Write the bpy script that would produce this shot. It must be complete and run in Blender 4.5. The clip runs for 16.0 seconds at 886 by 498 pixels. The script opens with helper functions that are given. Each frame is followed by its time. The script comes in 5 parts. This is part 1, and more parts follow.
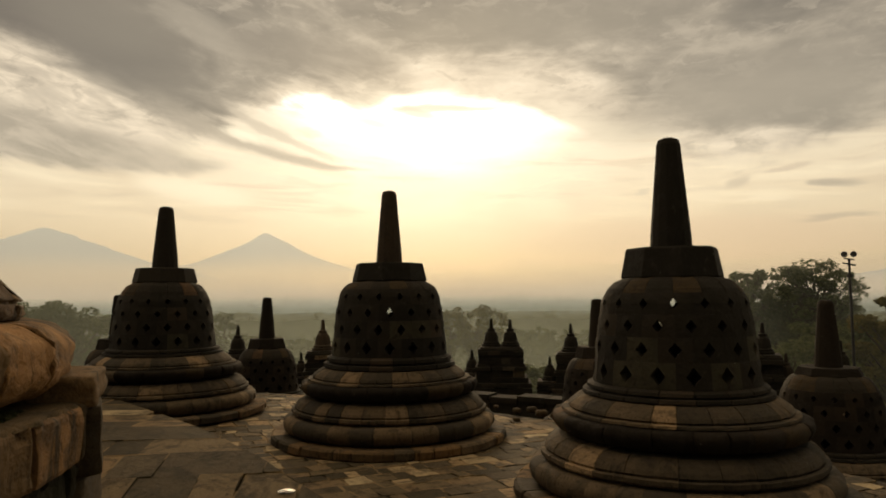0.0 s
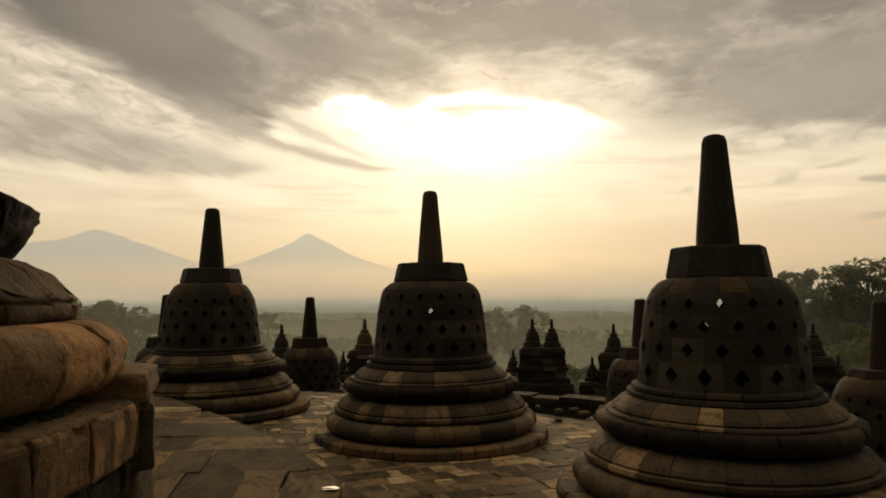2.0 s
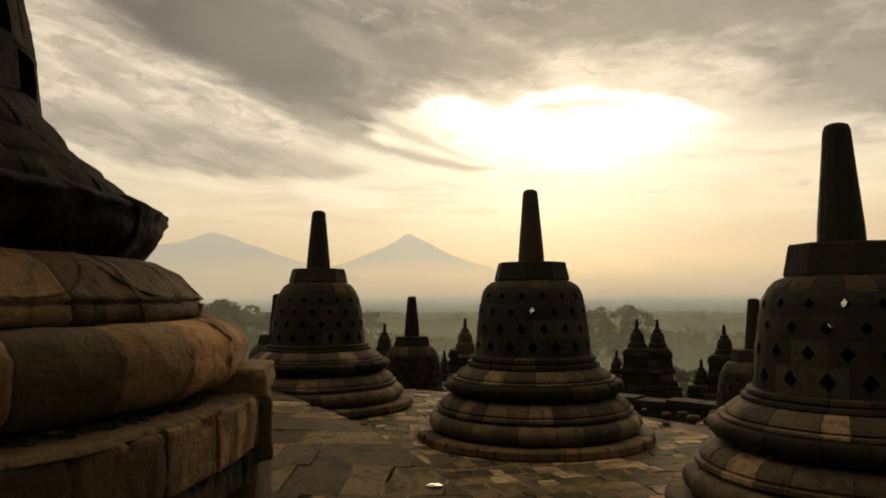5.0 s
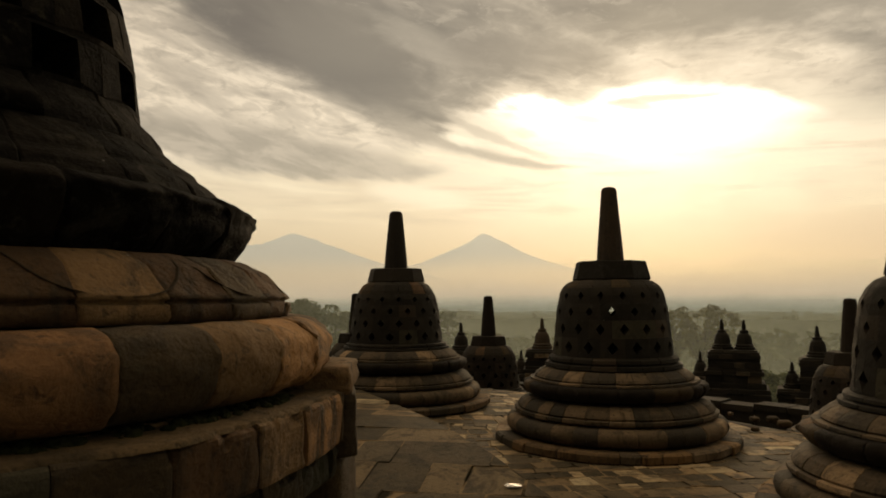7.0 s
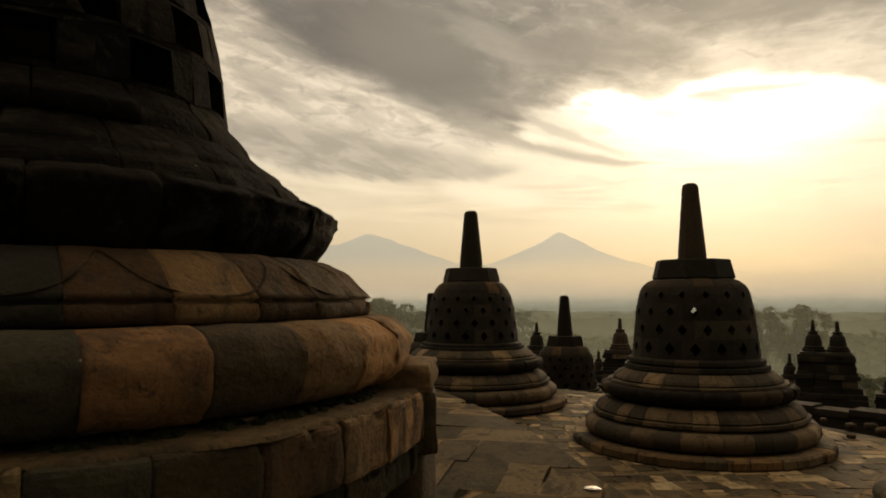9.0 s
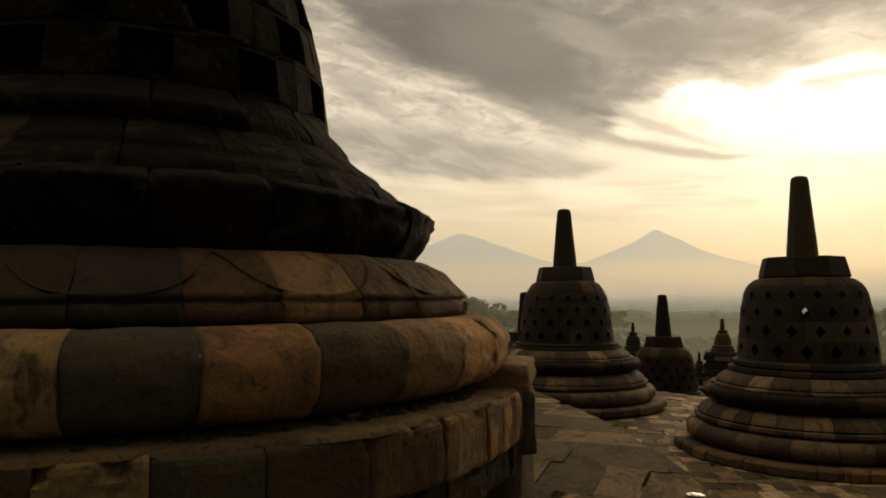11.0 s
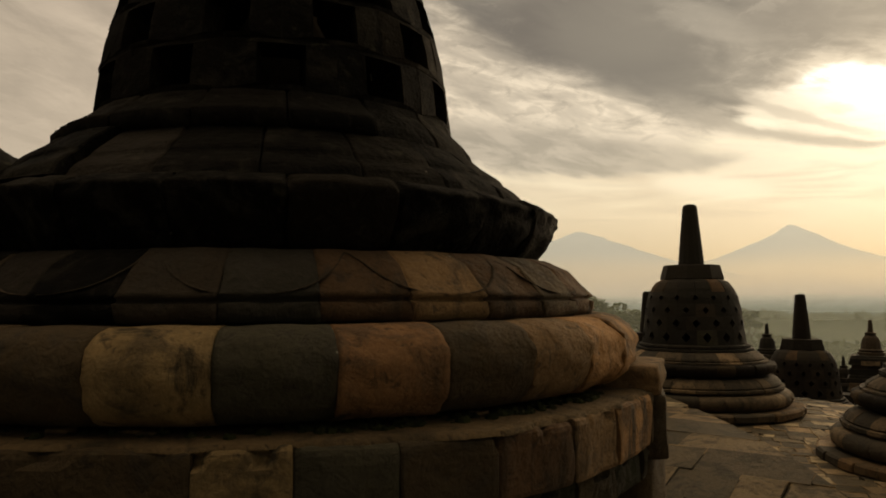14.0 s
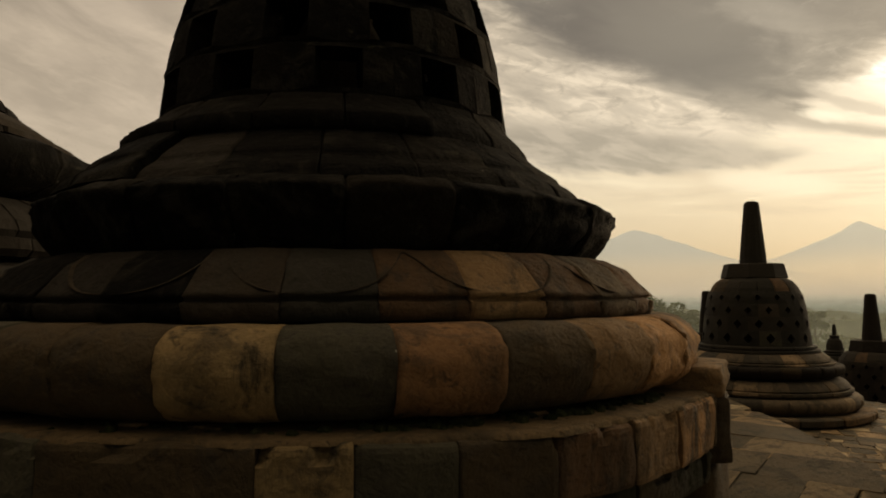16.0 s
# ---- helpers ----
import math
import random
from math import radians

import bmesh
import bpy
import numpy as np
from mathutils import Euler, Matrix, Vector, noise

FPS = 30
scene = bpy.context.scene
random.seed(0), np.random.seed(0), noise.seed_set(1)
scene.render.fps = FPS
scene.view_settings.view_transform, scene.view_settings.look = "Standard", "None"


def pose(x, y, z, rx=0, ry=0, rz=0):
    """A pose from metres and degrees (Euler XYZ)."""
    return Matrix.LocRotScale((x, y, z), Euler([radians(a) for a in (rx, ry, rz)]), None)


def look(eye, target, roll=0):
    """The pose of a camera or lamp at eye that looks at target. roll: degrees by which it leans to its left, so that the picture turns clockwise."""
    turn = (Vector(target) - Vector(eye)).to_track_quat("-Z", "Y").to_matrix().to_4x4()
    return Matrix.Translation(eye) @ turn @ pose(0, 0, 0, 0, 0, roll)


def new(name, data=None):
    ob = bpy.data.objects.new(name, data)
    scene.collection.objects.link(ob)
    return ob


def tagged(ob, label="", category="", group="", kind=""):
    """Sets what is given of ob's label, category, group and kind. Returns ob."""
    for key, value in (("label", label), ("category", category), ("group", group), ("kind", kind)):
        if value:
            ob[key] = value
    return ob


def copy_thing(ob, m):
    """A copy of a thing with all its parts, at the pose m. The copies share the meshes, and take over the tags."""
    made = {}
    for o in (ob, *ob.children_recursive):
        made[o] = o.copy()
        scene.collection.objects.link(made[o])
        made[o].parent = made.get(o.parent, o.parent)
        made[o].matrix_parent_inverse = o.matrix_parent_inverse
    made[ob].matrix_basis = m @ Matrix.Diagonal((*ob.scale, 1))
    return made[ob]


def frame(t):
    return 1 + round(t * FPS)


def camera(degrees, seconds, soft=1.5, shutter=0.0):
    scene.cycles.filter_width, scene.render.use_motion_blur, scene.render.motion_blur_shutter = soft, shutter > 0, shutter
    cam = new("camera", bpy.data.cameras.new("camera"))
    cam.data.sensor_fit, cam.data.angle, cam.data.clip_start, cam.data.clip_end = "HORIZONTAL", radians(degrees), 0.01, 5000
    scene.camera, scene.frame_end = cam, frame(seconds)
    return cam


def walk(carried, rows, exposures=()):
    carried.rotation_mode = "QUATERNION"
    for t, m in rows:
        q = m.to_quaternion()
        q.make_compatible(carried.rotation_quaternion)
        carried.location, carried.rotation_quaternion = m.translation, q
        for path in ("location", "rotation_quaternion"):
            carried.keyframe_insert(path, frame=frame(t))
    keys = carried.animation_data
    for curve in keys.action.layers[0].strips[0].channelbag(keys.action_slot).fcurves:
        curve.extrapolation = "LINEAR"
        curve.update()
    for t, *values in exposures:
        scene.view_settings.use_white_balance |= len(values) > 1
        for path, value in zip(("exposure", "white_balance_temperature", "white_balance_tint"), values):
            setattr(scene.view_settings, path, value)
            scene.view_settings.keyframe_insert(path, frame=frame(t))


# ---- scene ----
cam = camera(64.9, 16.0, soft=1.8)
# a pan on a tripod: the lens stands a little ahead of the axis it turns about
EYE, AHEAD, ASIDE = 1.99, 0.138, -0.026
PAN = [  # seconds, yaw, pitch, roll
    (0, 0.00, 3.93, 0.47),
    (0.5, 0.55, 3.93, 0.46),
    (1, 1.31, 3.94, 0.45),
    (1.5, 2.23, 3.94, 0.44),
    (2, 3.33, 3.94, 0.43),
    (2.5, 4.54, 3.94, 0.42),
    (3, 5.71, 3.95, 0.41),
    (3.5, 7.05, 3.95, 0.41),
    (4, 8.52, 3.95, 0.40),
    (6.5, 16.08, 3.95, 0.35),
    (7, 17.69, 3.95, 0.34),
    (7.5, 19.20, 3.95, 0.33),
    (8, 20.59, 3.95, 0.32),
    (8.5, 22.13, 3.94, 0.31),
    (9, 23.80, 3.94, 0.30),
    (11.5, 33.07, 3.92, 0.25),
    (12, 34.66, 3.92, 0.24),
    (12.5, 36.25, 3.91, 0.23),
    (13, 37.88, 3.90, 0.22),
    (13.5, 39.37, 3.90, 0.21),
    (14, 40.92, 3.89, 0.20),
    (14.5, 42.41, 3.88, 0.19),
    (15, 43.80, 3.88, 0.18),
    (15.5, 44.70, 3.87, 0.17),
    (16, 45.27, 3.86, 0.16),
]


def pan_pose(yaw, pitch, roll):
    c, s = math.cos(radians(yaw)), math.sin(radians(yaw))
    return pose(-s * AHEAD + c * ASIDE, c * AHEAD + s * ASIDE, EYE, 90 + pitch, roll, yaw)


walk(cam, [(t, pan_pose(yaw, pitch, roll)) for t, yaw, pitch, roll in PAN])

# ---------------------------------------------------------------- world, sun
def bearing(az, el, dist=1.0):
    """Direction from an azimuth to the left of +y and an elevation, in degrees."""
    a, e = radians(az), radians(el)
    return Vector((-math.sin(a) * math.cos(e), math.cos(a) * math.cos(e), math.sin(e))) * dist


class Net:
    """Small helper that wires shader nodes."""

    def __init__(self, tree):
        self.t = tree

    def add(self, kind, **props):
        n = self.t.nodes.new("ShaderNode" + kind)
        for k, v in props.items():
            if k == "operation":
                n.operation = v
            elif k == "data_type":
                n.data_type = v
            elif k == "blend_type":
                n.blend_type = v
        return n

    def put(self, node, slot, value):
        if value is None:
            return
        if hasattr(value, "is_output"):
            self.t.links.new(value, node.inputs[slot])
        else:
            node.inputs[slot].default_value = value

    def math(self, op, a, b=None, c=None, clamp=False):
        n = self.add("Math", operation=op)
        n.use_clamp = clamp
        for i, v in enumerate((a, b, c)):
            self.put(n, i, v)
        return n.outputs[0]

    def mix(self, fac, a, b, blend="MIX"):
        n = self.add("Mix", data_type="RGBA", blend_type=blend)
        self.put(n, 0, fac)
        self.put(n, 6, a if hasattr(a, "is_output") else (*a, 1))
        self.put(n, 7, b if hasattr(b, "is_output") else (*b, 1))
        return n.outputs[2]

    def ramp(self, fac, stops, ease=False):
        n = self.add("ValToRGB")
        n.color_ramp.interpolation = "EASE" if ease else "LINEAR"
        e = n.color_ramp.elements
        while len(e) < len(stops):
            e.new(0.5)
        for el, (p, c) in zip(e, stops):
            el.position = p
            el.color = (*c, 1) if hasattr(c, "__len__") else (c, c, c, 1)
        self.put(n, 0, fac)
        return n.outputs[0]

    def noise(self, vec, scale, detail=4.0, rough=0.55, warp=0.0):
        n = self.add("TexNoise")
        self.put(n, "Vector", vec)
        self.put(n, "Scale", scale)
        self.put(n, "Detail", detail)
        self.put(n, "Roughness", rough)
        self.put(n, "Distortion", warp)
        return n.outputs["Fac"]

    def smooth(self, v, lo, hi):
        n = self.add("MapRange")
        n.interpolation_type = "SMOOTHSTEP"
        self.put(n, 0, v)
        self.put(n, 1, lo)
        self.put(n, 2, hi)
        return n.outputs[0]

    def xyz(self, x, y, z=0.0):
        n = self.add("CombineXYZ")
        for i, v in enumerate((x, y, z)):
            self.put(n, i, v)
        return n.outputs[0]


SUN_AZ, SUN_EL = 1.6, 13.7
world = bpy.data.worlds.new("dusk_sky")
scene.world = world
world.use_nodes = True
world.node_tree.nodes.clear()
w = Net(world.node_tree)
co = w.add("TexCoord").outputs["Generated"]
sp = w.add("SeparateXYZ")
w.put(sp, 0, co)
sx, sy, sz = sp.outputs
DEG = 57.29578
el = w.math("MULTIPLY", w.math("ARCSINE", sz), DEG)
az = w.math("MULTIPLY", w.math("ARCTAN2", w.math("MULTIPLY", sx, -1.0), sy), DEG)
# clear-sky glow behind the clouds, from the horizon up
grad = w.ramp(w.math("DIVIDE", el, 45.0, clamp=True), [
    (0.0, (0.60, 0.455, 0.29)), (0.07, (0.73, 0.555, 0.345)), (0.15, (0.85, 0.68, 0.445)), (0.27, (0.85, 0.72, 0.51)),
    (0.45, (0.68, 0.57, 0.42)), (1.0, (0.42, 0.38, 0.33))])
# warmth and light fall off away from the sun's side
sd = bearing(SUN_AZ, SUN_EL)
dot = w.add("VectorMath", operation="DOT_PRODUCT")
w.put(dot, 0, co)
w.put(dot, 1, sd)
sunward = dot.outputs["Value"]
side = w.ramp(w.math("MULTIPLY_ADD", sunward, 0.5, 0.5), [
    (0.0, (0.07, 0.069, 0.068)), (0.40, (0.17, 0.166, 0.16)), (0.62, (0.60, 0.585, 0.56)), (0.80, (0.76, 0.74, 0.715)), (0.92, (0.94, 0.93, 0.92)), (1.0, (1.04, 1.03, 1.02))])
# the clouds: streaks slant down towards the opening on one side of it and lie level elsewhere
slant = w.math("MULTIPLY", w.math("MAXIMUM", w.math("SUBTRACT", az, 5.0), 0.0), -0.24)
lean = w.math("ADD", el, slant)


def wisps(across, up, z, detail, rough, warp, level=None):
    return w.noise(w.xyz(w.math("MULTIPLY", az, across), w.math("MULTIPLY", lean if level is None else level, up), z), 1.0, detail, rough, warp)


mass = wisps(0.055, 0.14, 2.0, 5.0, 0.55, 0.7, el)
curl = wisps(0.13, 0.29, 6.0, 5.0, 0.54, 0.45)
shred = wisps(0.24, 0.80, 4.3, 4.5, 0.56, 0.35)
thread = wisps(0.30, 1.9, 9.1, 3.0, 0.50, 0.6)
flat = w.noise(w.xyz(w.math("MULTIPLY", az, 0.10), w.math("MULTIPLY", w.math("ADD", el, w.math("MULTIPLY", az, -0.03)), 0.95), 5.0), 1.0, 6.0, 0.6, 0.6)


def centred(v, k):
    return w.math("MULTIPLY", w.math("SUBTRACT", v, 0.5), k)


wob = w.math("ADD", centred(curl, 2.6), w.math("ADD", centred(shred, 2.0), centred(thread, 0.4)))
wel = w.math("ADD", el, wob)
wel_soft = w.math("ADD", el, w.math("MULTIPLY", wob, 0.4))
waz = w.math("ADD", az, centred(curl, 8.0))


def skyline(points):
    """Elevation along a smooth line through (azimuth, elevation) points."""
    return w.math("MULTIPLY", w.ramp(w.math("MULTIPLY_ADD", az, 1 / 120.0, 40 / 120.0, clamp=True), [((a + 40) / 120, e / 30) for a, e in sorted(points)]), 30.0)


def rises(v, line, lo, hi):
    """0 below the line, 1 above it, over a soft or a crisp edge."""
    return w.smooth(w.math("SUBTRACT", v, line), lo, hi)


def both(*masks):
    k = masks[0]
    for q in masks[1:]:
        k = w.math("MULTIPLY", k, q)
    return k


def less(v):
    return w.math("SUBTRACT", 1.0, v)


def cloud(colour, az0, el0, half_w, half_h, tilt, strength, crisp=0.0):
    """One bank or streak of cloud: an ellipse with torn edges, tilted by that many degrees."""
    c, s = math.cos(radians(tilt)), math.sin(radians(tilt))
    dx, dy = w.math("SUBTRACT", waz, az0), w.math("SUBTRACT", wel_soft, el0)
    u = w.math("DIVIDE", w.math("ADD", w.math("MULTIPLY", dx, c), w.math("MULTIPLY", dy, s)), half_w)
    v = w.math("DIVIDE", w.math("SUBTRACT", w.math("MULTIPLY", dy, c), w.math("MULTIPLY", dx, s)), half_h)
    r = w.math("ADD", w.math("MULTIPLY", u, u), w.math("MULTIPLY", v, v))
    return w.mix(w.math("MULTIPLY", less(w.smooth(r, crisp, 2.0 - 0.6 * crisp)), strength), sky, colour)


# glow round the opening
gx = w.math("DIVIDE", w.math("SUBTRACT", az, SUN_AZ + 1.0), 15.0)
gy = w.math("DIVIDE", w.math("SUBTRACT", w.math("ADD", el, w.math("MULTIPLY", wob, 0.6)), SUN_EL - 2.0), 6.2)
halo = less(w.smooth(w.math("SQRT", w.math("ADD", w.math("MULTIPLY", gx, gx), w.math("MULTIPLY", gy, gy))), 0.15, 1.5))
sky = w.mix(w.math("MULTIPLY", halo, 0.68), grad, (1.05, 0.925, 0.69))
# low bars of cloud
low = both(w.smooth(el, 4.0, 7.0), less(w.smooth(el, 11.0, 15.0)))
sky = w.mix(w.math("MULTIPLY", both(w.smooth(flat, 0.50, 0.66), low), 0.50), sky, (0.70, 0.545, 0.36))
sky = w.mix(w.math("MULTIPLY", both(less(w.smooth(flat, 0.34, 0.48)), low), 0.45), sky, (1.02, 0.86, 0.59))
sky = w.mix(w.math("MULTIPLY", both(w.smooth(shred, 0.52, 0.68), low), 0.22), sky, (0.66, 0.52, 0.36))
# the haze of cloud between the opening and the deck
veil_line = skyline([(-40, 12.0), (-32.9, 11.9), (-30.6, 11.4), (-26.9, 10.3), (-23.0, 9.8), (-19, 11.2), (-15.6, 13.0), (-12.5, 13.9), (-10, 14.6), (-4, 16.0), (4, 16.4), (10, 16.0), (15, 14.2), (22, 11.2), (30, 10.2), (50, 9.0), (80, 6.0)])
soft_cloud = w.ramp(w.math("ADD", w.math("MULTIPLY", curl, 0.55), w.math("MULTIPLY", shred, 0.45)), [(0.34, (0.95, 0.80, 0.59)), (0.48, (0.70, 0.583, 0.425)), (0.62, (0.47, 0.39, 0.288))])
sky = w.mix(w.math("MULTIPLY", rises(wel, veil_line, -0.7, 1.3), 0.88), sky, soft_cloud)
# bright streaks and grey ones between the bank and the deck
fan = both(w.smooth(az, 13.0, 19.0), rises(el, skyline([(-40, 30), (10, 14.0), (17, 11.5), (33, 13.0), (48, 13.0), (62, 10.0), (80, 8.0)]), -0.8, 0.8))
sky = w.mix(w.math("MULTIPLY", both(w.smooth(thread, 0.47, 0.70), fan), 0.18), sky, (0.50, 0.415, 0.305))
sky = w.mix(w.math("MULTIPLY", both(less(w.smooth(shred, 0.36, 0.52)), fan), 0.60), sky, (0.93, 0.775, 0.565))
# the grey deck
deck_line = skyline([(-40, 12.9), (-32.9, 12.9), (-29.9, 12.7), (-26.9, 12.2), (-23, 12.2), (-20.2, 13.4), (-16.9, 15.2), (-13, 17.0), (-10.3, 18.6), (-5.7, 19.6), (1, 19.3), (6.2, 18.2), (10.4, 18.2), (14, 16.6), (16.2, 14.7), (18.3, 13.7), (21.6, 14.2), (25.6, 15.8), (29.4, 17.2), (33, 18.8), (37.3, 21.2), (41, 23.0), (50, 23.0), (60, 20.0), (80, 19.0)])
tone = w.math("ADD", w.math("MULTIPLY", mass, 0.50), w.math("ADD", w.math("MULTIPLY", curl, 0.32), w.math("MULTIPLY", shred, 0.18)))
deck = w.ramp(tone, [(0.39, (0.50, 0.422, 0.312)), (0.465, (0.345, 0.291, 0.216)), (0.53, (0.255, 0.215, 0.161)), (0.61, (0.185, 0.157, 0.119))])
sky = w.mix(w.math("MULTIPLY", rises(wel, deck_line, -1.4, 1.2), 0.92), sky, deck)
fleck = wisps(0.42, 0.95, 12.7, 5.0, 0.62, 0.5, el)
sky = w.mix(w.math("MULTIPLY", both(w.smooth(fleck, 0.50, 0.66), rises(wel, veil_line, -0.5, 1.5)), 0.30), sky, (0.24, 0.202, 0.15))
sky = w.mix(w.math("MULTIPLY", both(less(w.smooth(fleck, 0.34, 0.48)), rises(wel, veil_line, -0.5, 1.5)), 0.26), sky, (0.62, 0.525, 0.39))
sky = cloud((0.175, 0.143, 0.107), 29.6, 20.6, 8.6, 3.0, 8, 0.95)
sky = cloud((0.20, 0.168, 0.126), 23.2, 17.4, 5.0, 2.6, 20, 0.9)
sky = cloud((0.26, 0.217, 0.162), 11, 19.3, 9.0, 1.3, 6, 0.75)
sky = cloud((0.27, 0.228, 0.168), 26.5, 21.0, 6.0, 2.6, 4, 0.6)
sky = cloud((0.31, 0.262, 0.192), -8, 21.6, 12.0, 1.8, 0, 0.7)
sky = cloud((0.37, 0.312, 0.23), -23.5, 15.2, 10.0, 2.6, -8, 0.7)
sky = cloud((0.38, 0.32, 0.235), -29.5, 14.0, 8.0, 2.0, 8, 0.6)
sky = cloud((0.55, 0.47, 0.35), 19.6, 20.6, 3.8, 1.1, 24, 0.28)
# the low bank beside the opening, with a firm lower edge
bank_low = skyline([(-40, 30), (8, 11.0), (16.5, 10.2), (20.3, 9.6), (23.6, 9.35), (28, 9.4), (33, 10.0), (37.3, 10.7), (41, 11.2), (52, 12.5), (80, 13.0)])
bank_top = skyline([(-40, 0), (8, 9.5), (17.4, 10.7), (21.6, 11.7), (25.6, 12.4), (29.3, 13.1), (33, 13.7), (37.3, 14.2), (44, 13.8), (52, 13.0), (80, 10.0)])
inside = both(rises(wel_soft, bank_low, -0.3, 0.5), less(rises(wel, bank_top, -1.0, 0.5)), w.smooth(az, 15.5, 19.0))
sky = w.mix(w.math("MULTIPLY", inside, 0.9), sky, w.mix(w.smooth(shred, 0.40, 0.62), (0.54, 0.45, 0.33), (0.41, 0.343, 0.25)))
# the dark streak that points under the opening
line = skyline([(-40, 9.0), (4, 10.2), (6.6, 10.35), (9.4, 10.66), (12.1, 11.2), (14.8, 11.8), (17.4, 12.55), (20, 13.6), (22.5, 14.8), (30, 17.0), (80, 20)])
width = skyline([(-40, 0.02), (5, 0.02), (7.5, 0.13), (12, 0.36), (17, 0.55), (21, 0.95), (25, 0.9), (28, 0.02), (80, 0.02)])
off_line = w.math("ABSOLUTE", w.math("SUBTRACT", w.math("ADD", el, w.math("MULTIPLY", wob, 0.28)), line))
sky = w.mix(w.math("MULTIPLY", both(less(w.smooth(w.math("DIVIDE", off_line, width), 0.2, 1.7)), w.smooth(az, 4.5, 9.0), less(w.smooth(az, 19.0, 25.0))), 0.75), sky, (0.40, 0.335, 0.245))
# the opening in the clouds through which the light comes
hole_top = skyline([(-40, 5.0), (-14, 11.5), (-12, 12.8), (-10.6, 13.7), (-7.9, 15.0), (-3.7, 16.1), (1, 16.55), (4, 16.3), (5.6, 15.5), (7.2, 15.45), (8.4, 16.0), (11.2, 16.05), (13.5, 15.8), (14.8, 14.9), (15.6, 13.6), (18, 8.0), (80, 5.0)])
hole_low = skyline([(-40, 14), (-12, 12.9), (-10.6, 12.6), (-7.4, 11.2), (-3.2, 10.4), (2, 10.1), (6.6, 10.6), (9.9, 11.9), (12.1, 13.2), (14.8, 14.9), (17, 16), (80, 16)])
hole = both(less(rises(w.math("ADD", el, w.math("MULTIPLY", wob, w.math("MULTIPLY_ADD", w.smooth(az, 4.0, 12.0), 0.5, 0.4))), hole_top, -0.55, 0.4)), rises(w.math("ADD", el, w.math("MULTIPLY", wob, 0.9)), hole_low, -1.6, 4.2))
hole = both(hole, less(w.math("MULTIPLY", both(w.smooth(shred, 0.49, 0.64), w.smooth(az, 5.0, 11.0)), 0.7)))
sky = w.mix(hole, sky, (1.60, 1.47, 1.20))
sky = cloud((0.60, 0.505, 0.37), 14.4, 13.6, 2.8, 0.55, 22, 0.85)
sky = cloud((0.68, 0.575, 0.42), 11.6, 12.3, 3.0, 0.32, 20, 0.75)
sky = cloud((1.10, 0.96, 0.70), 16.6, 12.9, 2.0, 0.42, 14, 0.6)
sky = cloud((1.05, 0.90, 0.64), 20.3, 8.5, 3.6, 0.9, 6, 0.6)
sky = cloud((0.68, 0.59, 0.45), 0.0, 15.35, 4.4, 0.27, -1, 0.85)
sky = cloud((0.72, 0.62, 0.47), 2.4, 15.05, 2.6, 0.34, 10, 0.8)
sky = cloud((0.95, 0.82, 0.60), 5.6, 14.1, 2.2, 0.35, 10, 0.7)
# small bars low on the other side
sky = cloud((0.47, 0.385, 0.28), -30.4, 7.8, 1.7, 0.26, 4, 0.8)
sky = cloud((0.50, 0.41, 0.30), -29.6, 5.45, 1.8, 0.24, -6, 0.75)
sky = cloud((0.66, 0.52, 0.36), -27.0, 9.3, 1.6, 0.22, -6, 0.7, 0.2)
sky = cloud((0.62, 0.50, 0.35), -22.9, 8.6, 1.2, 0.40, -14, 0.7)
sky = cloud((0.66, 0.54, 0.38), -15.9, 8.1, 0.7, 0.22, -10, 0.7)
sky = cloud((0.74, 0.53, 0.34), -20, 4.2, 13, 1.8, 0, 0.6)
# thin even cloud farther round
far_side = w.smooth(az, 44.0, 60.0)
sky = w.mix(w.math("MULTIPLY", far_side, 0.72), sky, w.mix(w.smooth(curl, 0.36, 0.62), (0.84, 0.685, 0.515), (0.70, 0.57, 0.425)))
side = w.mix(w.smooth(el, 36.0, 72.0), side, (0.74, 0.655, 0.53))
sky = w.mix(1.0, sky, side, "MULTIPLY")
# a clouded sky is brightest overhead
high = w.math("MULTIPLY_ADD", w.smooth(el, 36.0, 80.0), 2.1, 1.0)
sky = w.mix(1.0, sky, w.xyz(high, high, high), "MULTIPLY")
# clear air above the clouds
air = w.add("TexSky")
air.sky_type = "NISHITA"
air.sun_disc = False
air.sun_elevation, air.sun_rotation = radians(SUN_EL), radians(-SUN_AZ)
lit = w.mix(1.0, sky, w.mix(1.0, air.outputs[0], (0.0074, 0.0073, 0.0066), "MULTIPLY"), "ADD")
bg = w.add("Background")
w.put(bg, 0, lit)
bg.inputs[1].default_value = 1.03
out = w.add("OutputWorld")
w.put(out, 0, bg.outputs[0])

sun = new("sun", bpy.data.lights.new("sun", "SUN"))
sun.data.energy, sun.data.angle, sun.data.color = 1.0, radians(26), (1.0, 0.72, 0.42)
sun.matrix_world = look(tuple(bearing(SUN_AZ, SUN_EL, 50)), (0, 0, 0))


# ---------------------------------------------------------------- materials
def material(name):
    m = bpy.data.materials.new(name)
    m.use_nodes = True
    m.node_tree.nodes.clear()
    return m, Net(m.node_tree)


